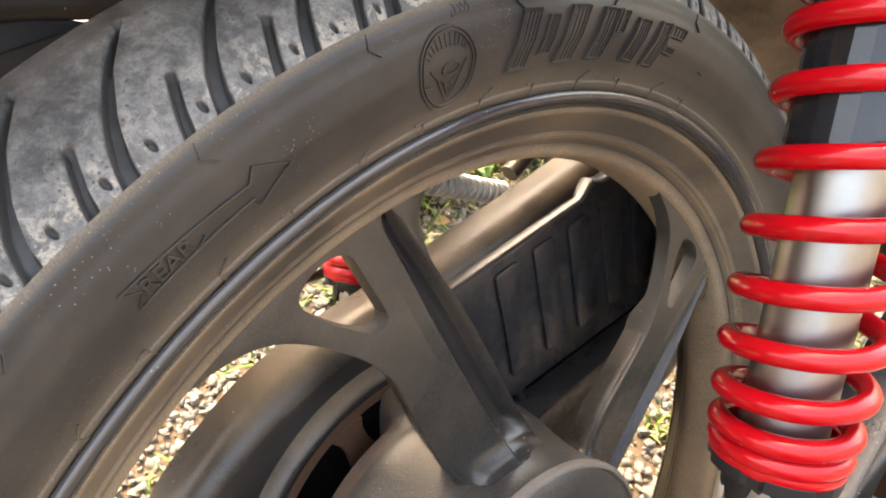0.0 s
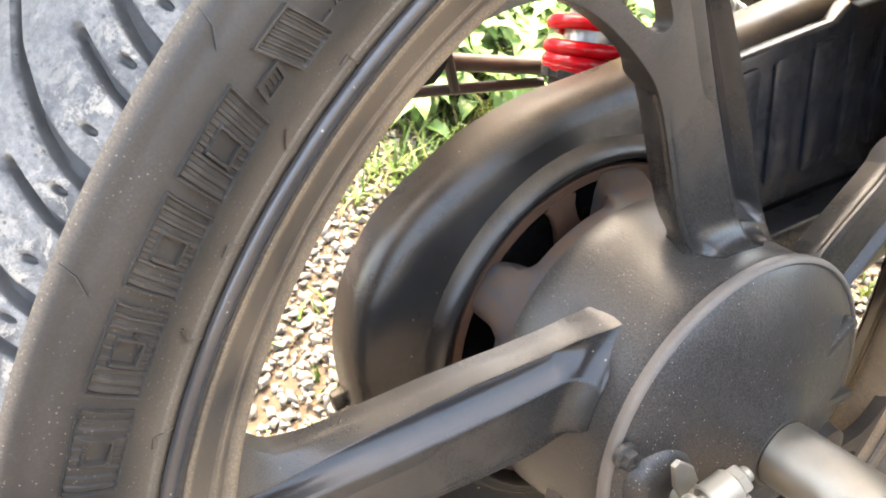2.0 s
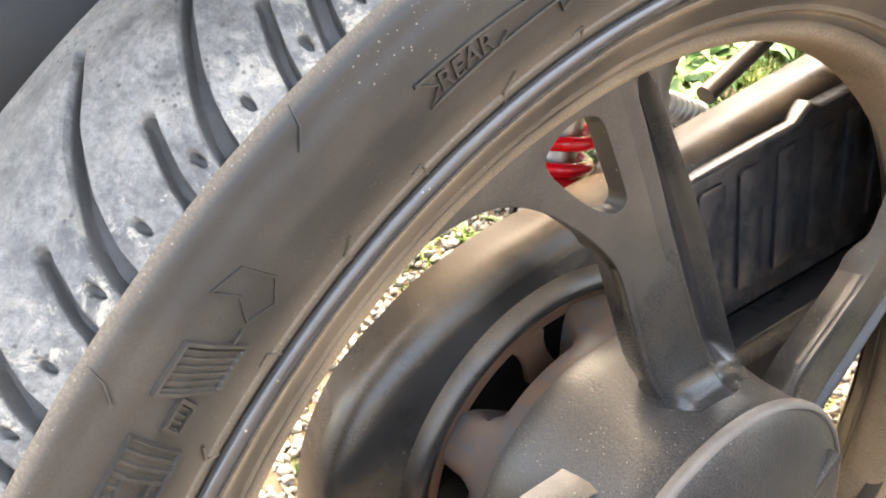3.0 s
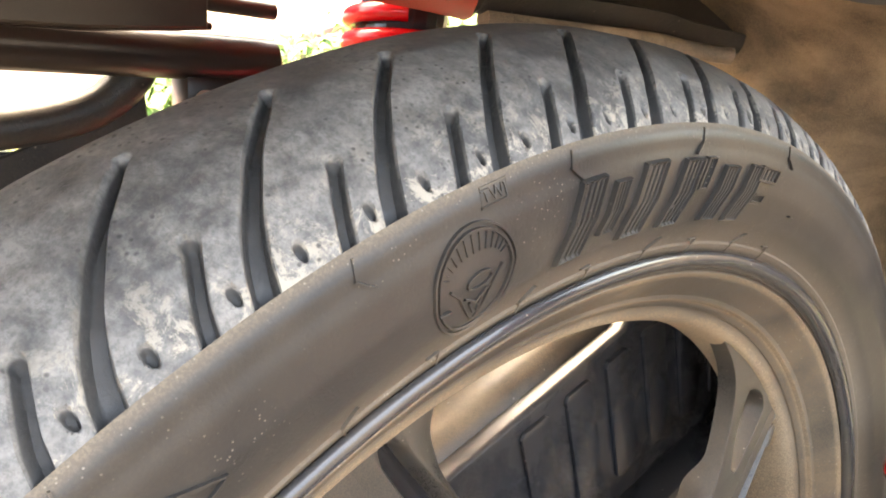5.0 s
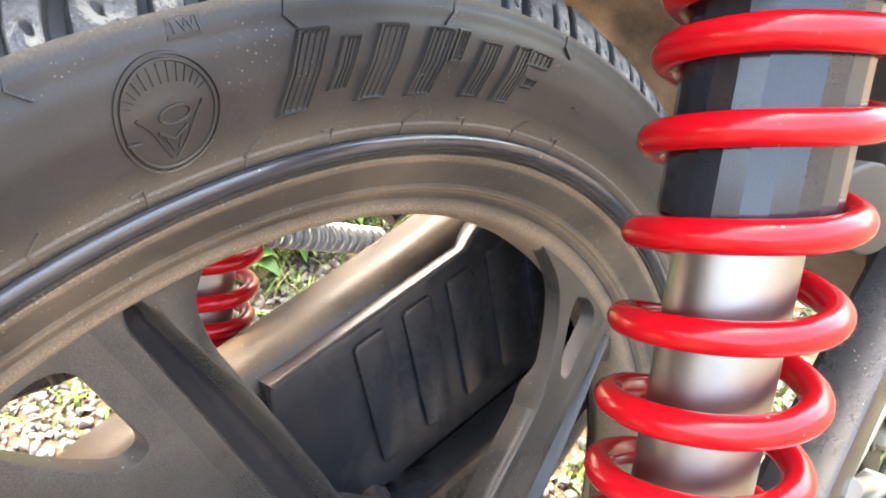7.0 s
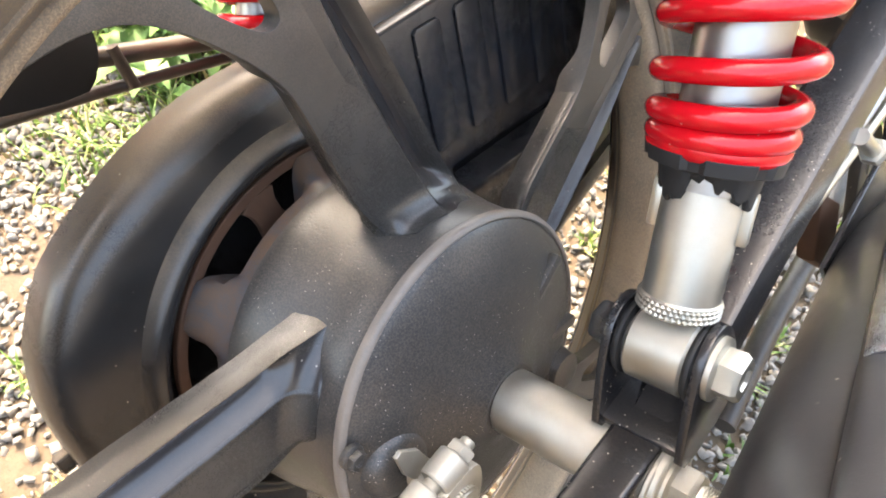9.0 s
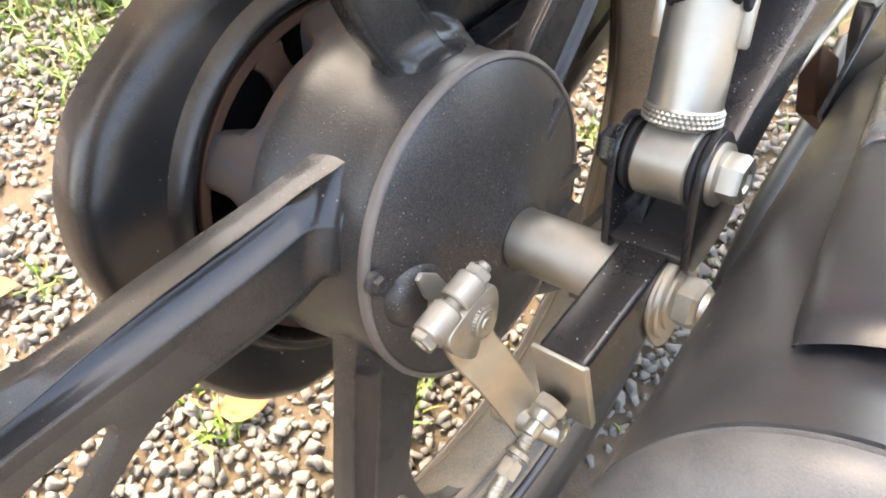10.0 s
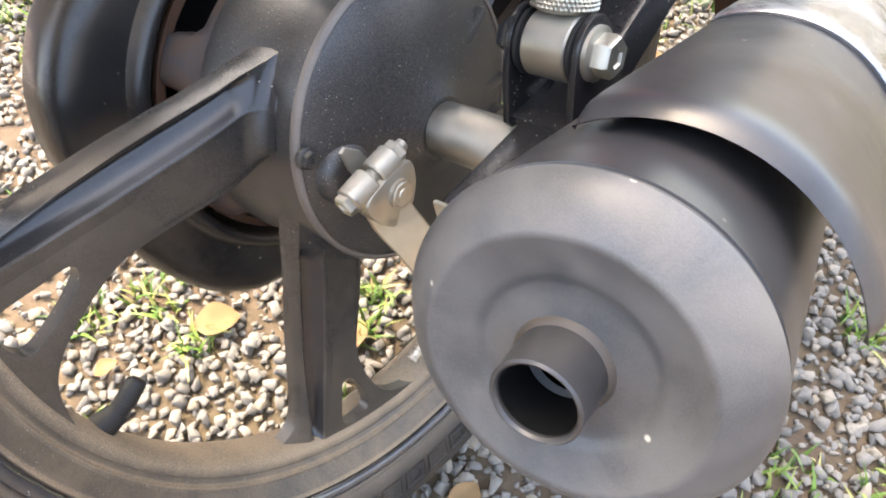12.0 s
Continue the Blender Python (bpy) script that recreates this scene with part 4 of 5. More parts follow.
part("axle_nut", hexhead(0.0105, 0.0092, frame_along((0.0970, 0, 0), (1, 0, 0)), 0.0130), ZINC, axle, "hexagon axle nut, zinc plated", 30)
adj = prism(smooth_loop([(-0.021, 0.003), (-0.012, 0.0165), (0.010, 0.0165), (0.016, 0.006), (0.014, -0.014), (0.004, -0.026), (-0.012, -0.022)], 2), 0.0918, 0.0938, 0.0004, 1)
part("chain_adjuster", adj, ZINC, bike, "stamped zinc chain adjuster plate", 30)

# brake lever: a split clamp round the cam spindle, a bent blade and the rod end
def hit_plate(outline, x0, x1):
    return prism(smooth_loop(outline, 2), x0, x1, 0.0009, 2)


lever = part("brake_lever", merge(
    hit_plate([(-0.0700, 0.0100), (-0.0660, 0.0165), (-0.0400, 0.0185), (-0.0375, 0.0120), (-0.0400, 0.0020), (-0.0470, -0.0070), (-0.0580, -0.0090), (-0.0650, -0.0010)], 0.0335, 0.0410),
    hit_plate([(-0.0680, 0.0105), (-0.0580, 0.0160), (-0.0560, 0.0020), (-0.0600, -0.0060), (-0.0660, 0.0000)], 0.0300, 0.0400)), ZINC, bike, "zinc-plated drum brake lever", 30)


def strap(pts, w, t):
    """A flat bent strip: points with a width along the y-like side and a thickness along x."""
    bm = bmesh.new()
    P = spline(pts, 5)
    prev = None
    for i, p in enumerate(P):
        d_ = (P[min(i + 1, len(P) - 1)] - P[max(i - 1, 0)]).normalized()
        s = Vector((0.35, 1, 0.0)).cross(d_).cross(d_).normalized()
        nn = d_.cross(s).normalized()
        ww = w[0] + (w[1] - w[0]) * i / (len(P) - 1)
        cur = [bm.verts.new(p + s * a_ * ww / 2 + nn * b_ * t / 2) for a_, b_ in ((1, 0.6), (0.93, 1), (-0.93, 1), (-1, 0.6), (-1, -0.6), (-0.93, -1), (0.93, -1), (1, -0.6))]
        if prev:
            for k in range(8):
                bm.faces.new((prev[k], prev[(k + 1) % 8], cur[(k + 1) % 8], cur[k]))
        else:
            bm.faces.new(cur[::-1])
        prev = cur
    bm.faces.new(prev)
    return bm


part("lever_blade", strap([(0.0370, -0.0565, 0.006), (0.0388, -0.0562, -0.005), (0.0440, -0.0540, -0.019), (0.0480, -0.0520, -0.034), (0.0510, -0.0500, -0.048), (0.0530, -0.0490, -0.058)], (0.0215, 0.0180), 0.0036), ZINC, lever, "", 30)
pin = frame_along((0.0335, -0.0745, 0.0155), Vector((0.0012, 0.0385, 0.0055)))
for s0_, s1_ in ((0.0045, 0.0165), (0.0195, 0.0318)):
    part("clamp_knuckle", lathe([(s0_, 0.0035), (s0_, 0.0060), (s0_ + 0.0008, 0.0067), (s1_ - 0.0008, 0.0067), (s1_, 0.0060), (s1_, 0.0035)], 32, "z", pin), ZINC, lever, "", 30)
part("clamp_bolt", merge(hexhead(0.0056, 0.0046, pin @ pose(0, 0, 0.0036, 180, 0, 0), 0.0066), lathe([(0.003, 0.0036), (0.0365, 0.0036)], 20, "z", pin), hexhead(0.0056, 0.0044, pin @ Matrix.Translation((0, 0, 0.0322)), 0.0), lathe([(0.0360, 0.0030), (0.0392, 0.0030), (0.0398, 0.0024), (0.0398, 0)], 20, "z", pin)), ZINC, lever, "", 30)
spin = Matrix.Translation((0, -0.0500, 0.0060))
part("cam_spindle", merge(lathe([(0.018, 0.0062), (0.0425, 0.0062), (0.0433, 0.0054), (0.0431, 0.0030), (0.0437, 0.0026), (0.0437, 0)], 28, "x", spin)), ZINC, lever, "", 30)
teeth = bmesh.new()
for k in range(30):
    ang_ = k * 12.0
    b_ = box((0.0030, 0.0010, 0.0011), spin @ pose(0.0413, 0, 0, ang_, 0, 0) @ Matrix.Translation((0, 0.0066, 0)), 0)
    tmp = bpy.data.meshes.new("tmp")
    b_.to_mesh(tmp)
    b_.free()
    teeth.from_mesh(tmp)
    bpy.data.meshes.remove(tmp)
part("spindle_serration", teeth, ZINC, lever, "", 0)
part("wear_pointer", prism([(-0.0570, 0.0310), (-0.0500, 0.0240), (-0.0470, 0.0150), (-0.0555, 0.0110), (-0.0590, 0.0190), (-0.0600, 0.0300)], 0.0215, 0.0235, 0.0003, 1), ZINC, lever, "", 30)
part("trunnion_pin", lathe([(-0.017, 0), (-0.017, 0.0058), (-0.0155, 0.0064), (0.0135, 0.0064), (0.0150, 0.0058), (0.0150, 0.0036), (0.0143, 0.0030), (0.0143, 0)], 28, "z", frame_along((0.0555, -0.0500, -0.0530), (1, 0.10, 0.0))), ZINC, lever, "", 30)
rod0, rod1 = Vector((0.0545, -0.0860, -0.0690)), Vector((0.0600, 0.30, 0.0300))
rod_d = (rod1 - rod0).normalized()
rod = part("brake_rod", tube([rod0, rod0 + rod_d * 0.04, rod0 + rod_d * 0.0405, rod1], [0.0030, 0.0030, 0.0032, 0.0032], 14), ZINC, bike, "threaded zinc brake rod", 30)
hx = []
mrod = frame_along(rod0, rod_d)
for i in range(0, 561):
    s = 0.040 * i / 560
    hx.append(mrod @ Vector((0.0031 * math.cos(i * 0.25), 0.0031 * math.sin(i * 0.25), s)))
part("rod_thread", tube(hx, 0.00042, 6), ZINC, rod, "", 60)
part("adjuster_nut", merge(hexhead(0.0050, 0.008, frame_along(rod0 + rod_d * 0.013, rod_d)), lathe([(0.012, 0.003), (0.012, 0.0058), (0.0145, 0.0054), (0.0160, 0.003)], 24, "z", frame_along(rod0 + rod_d * 0.011, rod_d))), ZINC, rod, "", 30)

# swingarm: boxed steel, open at the rear with an end plate


ARM_Y = [0.004, 0.05, 0.10, 0.15, 0.20, 0.25, 0.30, 0.55]
ARM_TOP = [0.0195, 0.0310, 0.0460, 0.0580, 0.0700, 0.0800, 0.0900, 0.1200]
ARM_LOW = [-0.0105, 0.0030, 0.0190, 0.0310, 0.0430, 0.0520, 0.0610, 0.0850]


def arm_bm(sx):
    inward = 1 if sx > 0 else -1
    bms = [box((0.0198, 0.075, 0.0300), Matrix.Translation((sx, -0.0190, 0.0045)), 0.0024, 3)]
    bm = bmesh.new()
    prev = None
    for y in np.concatenate([np.arange(0.004, 0.30, 0.012), [0.30, 0.42, 0.55]]):
        hi, lo = float(np.interp(y, ARM_Y, ARM_TOP)), float(np.interp(y, ARM_Y, ARM_LOW))
        w, c = 0.0096 + 0.0040 * min(1, y / 0.15), 0.0034
        x = sx + inward * (0.0106 - w)
        cur = [bm.verts.new((x + a_, y, z)) for a_, z in ((w, hi - c), (w - 0.3 * c, hi - 0.3 * c), (w - c, hi), (-w + c, hi), (-w, hi - c), (-w, lo + c), (-w + c, lo), (w - c, lo), (w, lo + c))]
        if prev:
            for k in range(9):
                bm.faces.new((prev[k], prev[(k + 1) % 9], cur[(k + 1) % 9], cur[k]))
        prev = cur
    bms.append(bm)
    return merge(*bms)


swing = part("swingarm", arm_bm(0.0820), ARM, bike, "black painted box-section swingarm", 35)
part("left_arm", arm_bm(-0.1460), ARM, swing, "", 35)
part("cross_tube", tube([(-0.15, 0.50, 0.062), (0.085, 0.50, 0.062)], 0.03, 24), ARM, swing, "", 35)
endp = part("end_plate", merge(box((0.0215, 0.0022, 0.0365), Matrix.Translation((0.0822, -0.0578, 0.0032)), 0.0009, 2), box((0.0020, 0.0030, 0.0340), Matrix.Translation((0.0921, -0.0570, 0.0030)), 0.0008, 2)), ZINC, swing, "zinc end plate of the chain adjuster", 30)
part("adjuster_stud", tube([(0.0795, -0.060, -0.004), (0.0775, -0.0745, -0.0085)], 0.0032, 14), ZINC, endp, "", 30)
part("stud_nut", merge(hexhead(0.0060, 0.0050, frame_along((0.0795, -0.0605, -0.0040), (-0.13, -1, -0.3)), 0.0), lathe([(0, 0), (0, 0.0056), (0.004, 0.0050), (0.0045, 0.0035)], 24, "z", frame_along((0.0788, -0.0655, -0.0056), (-0.13, -1, -0.3)))), ZINC, endp, "", 30)
ear = [(-0.004, 0.012), (0.040, 0.014), (0.038, 0.030), (0.0345, 0.050), (0.028, 0.0615), (0.018, 0.0635), (0.009, 0.058), (0.004, 0.046), (0.000, 0.030)]
for x in (0.0655, 0.0975):
    part("shock_bracket", prism(smooth_loop(ear, 2), x, x + 0.0032, 0.0008, 2), ARM, swing, "", 30)
part("shock_bracket_base", box((0.034, 0.036, 0.004), Matrix.Translation((0.0820, 0.018, 0.0190)), 0.0012), ARM, swing, "", 30)

# shock absorbers
SH0 = Vector((0.0840, 0.0190, 0.0480))
SHD = Vector((0.008, 0.395, 0.918)).normalized()


def coil(R_, r_, s_of, turns, start, steps=56):
    pts = []
    n_ = int(turns * steps)
    for i in range(-int(0.6 * steps), n_ + 1):
        t = i / steps
        a_ = 2 * math.pi * t + start
        pts.append(Vector((R_(max(0, t)) * math.cos(a_), R_(max(0, t)) * math.sin(a_), s_of(t))))
    return tube(pts, r_, 16)


S_T = [-0.6, 0, 0.35, 0.9, 1.9, 2.9, 3.9, 4.9, 5.9, 6.9, 7.9, 8.9, 9.9, 10.9, 11.9, 13]
S_S = [0.0705, 0.0715, 0.0722, 0.0745, 0.0812, 0.0940, 0.1106, 0.1290, 0.1490, 0.1697, 0.1910, 0.2090, 0.2200, 0.2305, 0.2410, 0.2520]


def shock(x, name_label):
    m = frame_along((x, SH0.y, SH0.z), SHD, (1, 0, 0))
    body = lathe([(0.0135, 0.0), (0.0135, 0.0095), (0.0145, 0.0118), (0.0158, 0.0130), (0.0205, 0.0134), (0.0212, 0.0128), (0.0220, 0.0127), (0.0660, 0.0127), (0.0670, 0.0124), (0.0670, 0.0)], 64, "z", m)
    ob = part("shock_absorber", body, ZINC, bike, name_label, 30)
    # knurled band
    kn = bmesh.new()
    for i in range(44):
        a_ = 2 * math.pi * i / 44
        for j in range(3):
            c = Vector((0.0133 * math.cos(a_ + j * 0.07), 0.0133 * math.sin(a_ + j * 0.07), 0.0160 + 0.0017 * j))
            vs = [kn.verts.new(c + Vector((math.cos(a_), math.sin(a_), 0)) * 0.0008)]
            tx = Vector((-math.sin(a_), math.cos(a_), 0))
            for dz, dt in ((0.0011, 0), (0, 0.0012), (-0.0011, 0), (0, -0.0012)):
                vs.append(kn.verts.new(c + tx * dt + Vector((0, 0, dz))))
            for k in range(4):
                kn.faces.new((vs[0], vs[1 + k], vs[1 + (k + 1) % 4]))
    kn.transform(m)
    part("knurl", kn, ZINC, ob, "", 0)
    part("lower_eye", merge(lathe([(-0.0105, 0.006), (-0.0105, 0.0128), (-0.0095, 0.0138), (0.0095, 0.0138), (0.0105, 0.0128), (0.0105, 0.006)], 40, "x", Matrix.Translation((x, SH0.y, SH0.z)))), ZINC, ob, "", 30)
    for sx in (-0.0142, 0.0106):
        part("rubber_bush", lathe([(0, 0.005), (0, 0.0135), (0.0012, 0.0142), (0.0024, 0.0142), (0.0028, 0.0120), (0.0036, 0.0120), (0.0036, 0.005)], 32, "x", Matrix.Translation((x + sx, SH0.y, SH0.z))), BLACKRUB, ob, "", 30)
    # preload collar: notched cam
    col = bmesh.new()
    segs = 72
    rings = []
    for i in range(segs):
        a_ = 2 * math.pi * i / segs
        ph = (a_ * 3 / (2 * math.pi)) % 1.0
        low = 0.0620 - 0.0120 * ph + (0.0022 if int(ph * 9) % 2 else 0.0) + (0.010 * max(0, (ph - 0.86) / 0.14))
        notch = 0.0015 if (i % 12) in (0, 1, 2) else 0.0
        prf = [(low, 0.0129), (low, 0.0140), (low + 0.0010, 0.0148), (0.0640, 0.0160), (0.0652, 0.0205 - notch), (0.0694, 0.0212 - notch), (0.0704, 0.0204), (0.0704, 0.0120)]
        rings.append([col.verts.new((r_ * math.cos(a_), r_ * math.sin(a_), s)) for s, r_ in prf])
    for p, q in zip(rings, rings[1:] + rings[:1]):
        for j in range(7):
            col.faces.new((p[j], p[j + 1], q[j + 1], q[j]))
        col.faces.new((p[7], p[0], q[0], q[7]))
    col.transform(m)
    part("preload_collar", col, BLACKRUB, ob, "black notched preload collar", 30)
    for a_ in (1.75, 1.75 + math.pi):
        part("preload_peg", box((0.0040, 0.0050, 0.0170), m @ Matrix.Rotation(a_, 4, "Z") @ Matrix.Translation((0.0138, 0, 0.0500)), 0.0010), ZINC, ob, "", 30)
    part("damper_tube", lathe([(0.058, 0.0), (0.058, 0.0138), (0.290, 0.0138), (0.290, 0.0)], 56, "z", m), STEEL, ob, "bright steel damper tube", 30)
    part("upper_sleeve", lathe([(0.1700, 0.0139), (0.1700, 0.0183), (0.1710, 0.0189), (0.290, 0.0189), (0.290, 0.0139)], 22, "z", m), BLACKTUBE, ob, "glossy black upper sleeve", 9)
    cb = coil(lambda t: 0.0178 + 0.0044 * min(1, t / 4), 0.0037, lambda t: float(np.interp(t, S_T, S_S)), 13, -5.3)
    cb.transform(m)
    part("coil_spring", cb, REDM, ob, "glossy red coil spring", 60)
    return ob


right = shock(SH0.x, "rear shock absorber with a glossy red coil spring")
shock(2 * XC - SH0.x, "rear shock absorber with a glossy red coil spring")
part("shock_bolt", merge(hexhead(0.0088, 0.0085, frame_along((0.1022, SH0.y, SH0.z), (1, 0, 0)), 0.0112)), ZINC, right, "zinc hexagon shock bolt", 30)
part("shock_bolt_nut", merge(hexhead(0.0082, 0.008, frame_along((0.0650, SH0.y, SH0.z), (-1, 0, 0)), 0.0)), ARM, right, "", 30)

# silencer: a body that widens to the rear, a domed and dished cap, a raised shield
MUD = Vector((-0.1717, 1.0, -0.3703)).normalized()
MU = frame_along(Vector((0.1746, -0.1, 0.0611)) - MUD * 0.027, -MUD, (1, 0, 0))
MR, TAPER = 0.0454, 0.034


def body_r(s):
    return MR + min(0.0, s + 0.011) * TAPER


body_prof = [(-0.52, 0.0), (-0.52, 0.020), (-0.45, 0.025), (-0.38, body_r(-0.38))]
body_prof += [(s, body_r(s)) for s in (-0.30, -0.20, -0.10, -0.05, -0.0200, -0.0148)]
body_prof += [(-0.0144, MR - 0.0012), (-0.0144, 0.02)]
cap_prof = [(-0.0150, MR - 0.0030), (-0.0140, MR - 0.0005), (-0.0134, MR - 0.0015), (-0.0124, MR - 0.0015), (-0.0112, MR + 0.0004), (-0.0090, MR + 0.0000), (-0.0060, MR - 0.0022), (-0.0034, MR - 0.0052), (-0.0014, MR - 0.0082), (-0.0004, MR - 0.0098),
            (0.0001, 0.0346), (-0.0003, 0.0334), (-0.0012, 0.0310), (-0.0022, 0.0275), (-0.0030, 0.0245), (-0.0038, 0.0228), (-0.0048, 0.0218), (-0.0053, 0.0205), (-0.0054, 0.0180), (-0.0054, 0.008)]
muf = part("silencer", lathe(body_prof, 128, "z", MU), MUFFLER, bike, "matt black silencer with a dished end cap", 50)
part("end_cap", lathe(cap_prof, 128, "z", MU), CAPM, muf, "dusty grey-black dished end cap", 50)
ot = MU @ Matrix.Translation((0.0012, -0.0010, 0))
part("outlet_pipe", lathe([(-0.030, 0.0096), (0.0094, 0.0096), (0.0102, 0.0101), (0.0104, 0.0106), (0.0098, 0.0112), (-0.0044, 0.0114), (-0.0055, 0.0124)], 56, "z", ot), MUFFLER, muf, "short black outlet pipe", 30)
part("weld_bead", lathe([(-0.0056, 0.0130), (-0.0050, 0.0126), (-0.0042, 0.0119), (-0.0038, 0.0112)], 56, "z", ot), WELD, muf, "scorched weld round the outlet pipe", 50)
part("outlet_bore", lathe([(-0.030, 0.0), (-0.030, 0.0093), (0.0086, 0.0093)], 40, "z", ot), DARK, muf, "", 30)


def shield(s0, s1, lift0, lift1, thick, a0, a1, lip):
    """A bent plate held off the silencer, rolled over at its rear edge and along both sides."""
    rows_ = []
    n_ = 64
    for i in range(n_ + 1):
        f = i / n_
        a_ = radians(a0 + (a1 - a0) * f)
        lift = lift0 + (lift1 - lift0) * f
        side = min(f, 1 - f) * n_ / 4
        drop = 0.0030 * max(0.0, 1 - side) ** 2
        row = []
        for s, q in [(s0, 0.0), (s0 * 0.75 + s1 * 0.25, 0.0), (s0 * 0.5 + s1 * 0.5, 0.0), (s1 - 0.030, 0.0), (s1 - lip * 3, 0.0), (s1 - lip * 1.6, -0.0003), (s1 - lip * 0.8, -0.0012), (s1 - lip * 0.25, -0.0030), (s1 + 0.0004, -0.0046 if lip > 0.002 else -0.0012), (s1 - 0.0008, -0.0050 if lip > 0.002 else -thick), (s1 - 0.003, -thick - 0.0012)]:
            r_ = body_r(s) + lift + thick + q - (drop if q > -0.004 else 0.0)
            row.append(MU @ Vector((r_ * math.cos(a_), r_ * math.sin(a_), s)))
        rows_.append(row)
    me = grid_mesh("shield", np.array(rows_))
    return me


finish("heat_shield", shield(-0.42, -0.0375, 0.0165, 0.0055, 0.0014, 98, 202, 0.0046), MUFFLER, muf, "dusty black heat shield over the silencer", 50)
finish("shield_plate", shield(-0.36, -0.162, 0.0192, 0.0081, 0.0014, 99, 200, 0.0014), SHIELD, muf, "bright plated shield plate", 50)

# chain case on the far side
CA = np.array([80, 92, 105, 123, 137, 151, 162, 174, 190, 205, 219, 232, 245, 258, 272])
CR = np.array([126, 125.5, 126, 130, 136.5, 138.5, 137, 133, 131.5, 133.5, 136.5, 135.5, 129, 127, 127]) / 1000
cprof = [(-0.1180, -0.006), (-0.1150, -0.001), (-0.1020, 0.0), (-0.0965, -0.0006), (-0.0925, -0.0024), (-0.0895, -0.0056), (-0.0872, -0.0105), (-0.0860, -0.0160), (-0.0853, -0.0230)]


def case_rows(line):
    """Sweeps the rounded case edge along points with outward directions."""
    out = []
    for (y, z), (ny, nz), (iy, iz) in line:
        out.append([(x, y + ny * q, z + nz * q) for x, q in cprof] + [(-0.0846, iy, iz), (-0.0875, iy * 0.95, iz * 0.95)])
    return out


line = [((yy, zz), (-0.04, 1.0), (yy, zz - 0.034)) for yy, zz in ((0.48, 0.150), (0.36, 0.146), (0.25, 0.140), (0.18, 0.1355), (0.12, 0.131), (0.07, 0.1285), (0.030, 0.1264))]
for a_ in np.arange(88, 272, 2.0):
    R_ = float(np.interp(a_, CA, CR))
    line.append((polar(R_, a_), polar(1, a_), polar(0.1010, a_)))
line += [((yy, zz), (0.15, -1.0), (yy, zz + 0.030)) for yy, zz in ((0.02, -0.1268), (0.12, -0.112), (0.30, -0.070), (0.48, -0.040))]
cb_ = bmesh.new()
m_ = grid_mesh("case", np.array(case_rows(line)))
cb_.from_mesh(m_)
bpy.data.meshes.remove(m_)
arc = [polar(0.100, a_) for a_ in range(-88, 90, 4)]
front_run = prism([(0.48, 0.118), (0.25, 0.108), (0.12, 0.100), (0.0035, 0.0995)] + arc[::-1] + [(0.0035, -0.0995), (0.12, -0.083), (0.30, -0.045), (0.48, -0.015)], -0.116, -0.0872)
case = part("chain_case", merge(cb_, front_run), CASE, bike, "black pressed-steel chain case dusted brown on top", 32)
part("case_rim", lathe([(-0.0870, 0.1030), (-0.0836, 0.1012), (-0.0818, 0.0996), (-0.0800, 0.0980), (-0.0788, 0.0958), (-0.0787, 0.0938), (-0.0797, 0.0920), (-0.0820, 0.0910), (-0.1150, 0.0905)], 128, "x", Matrix.Translation((0, -0.0020, 0.0016))), CASE, case, "", 60)
face = part("case_panel", prism([(0.050, 0.034), (0.105, 0.030), (0.30, 0.018), (0.48, 0.012), (0.48, 0.132), (0.18, 0.1265), (0.172, 0.1300), (0.160, 0.1225), (0.042, 0.1195), (0.036, 0.095)], -0.0900, -0.0785, 0.0030, 3), CASEDUST, case, "glossy ribbed side panel", 30)
for k in range(6):
    y0 = 0.082 + 0.030 * k
    c = 0.0022
    z0, z1 = 0.046 - 0.0014 * k, 0.1135 + 0.0004 * k
    lp = [(y0 + c, z0), (y0 + 0.019 - c, z0), (y0 + 0.019, z0 + c), (y0 + 0.019, z1 - c), (y0 + 0.019 - c, z1), (y0 + c, z1), (y0, z1 - c), (y0, z0 + c)]
    part("case_panel_rib", prism(lp, -0.0790, -0.0762, 0.0012, 2), CASEDUST, case, "", 30)
part("case_ledge", prism([(0.060, 0.026), (0.48, 0.000), (0.48, -0.012), (0.075, 0.006)], -0.0860, -0.0640, 0.003, 2), CASEDUST, case, "", 30)
# sprocket ring with lightening holes, and its lobed carrier
ring_o, ring_i = [polar(0.0885, a_) for a_ in range(0, 360, 4)], [polar(0.0835, a_) for a_ in range(0, 360, 4)]
spr = part("sprocket", prism(ring_o, -0.0900, -0.0850, 0.0006, 1, ring_i), RUST, wheel, "rusty rear sprocket with gaps between its arms", 30)
for k in range(10):
    a_ = k * 36 + 31
    arm = [polar(0.0845, a_ - 7), polar(0.074, a_ - 4.5), polar(0.058, a_ - 9), polar(0.058, a_ + 9), polar(0.074, a_ + 4.5), polar(0.0845, a_ + 7)]
    part("sprocket_arm", prism(smooth_loop(arm, 1), -0.0893, -0.0853, 0.0006, 1), RUST, spr, "", 30)
lb = bmesh.new()
prev, firstring = None, None
RING = ((-0.0615, 0.0740), (-0.0622, 0.0774), (-0.0660, 0.0784), (-0.0712, 0.0780), (-0.0726, 0.0745), (-0.0730, 0.0600), (-0.0840, 0.0560), (-0.0845, 0.03))
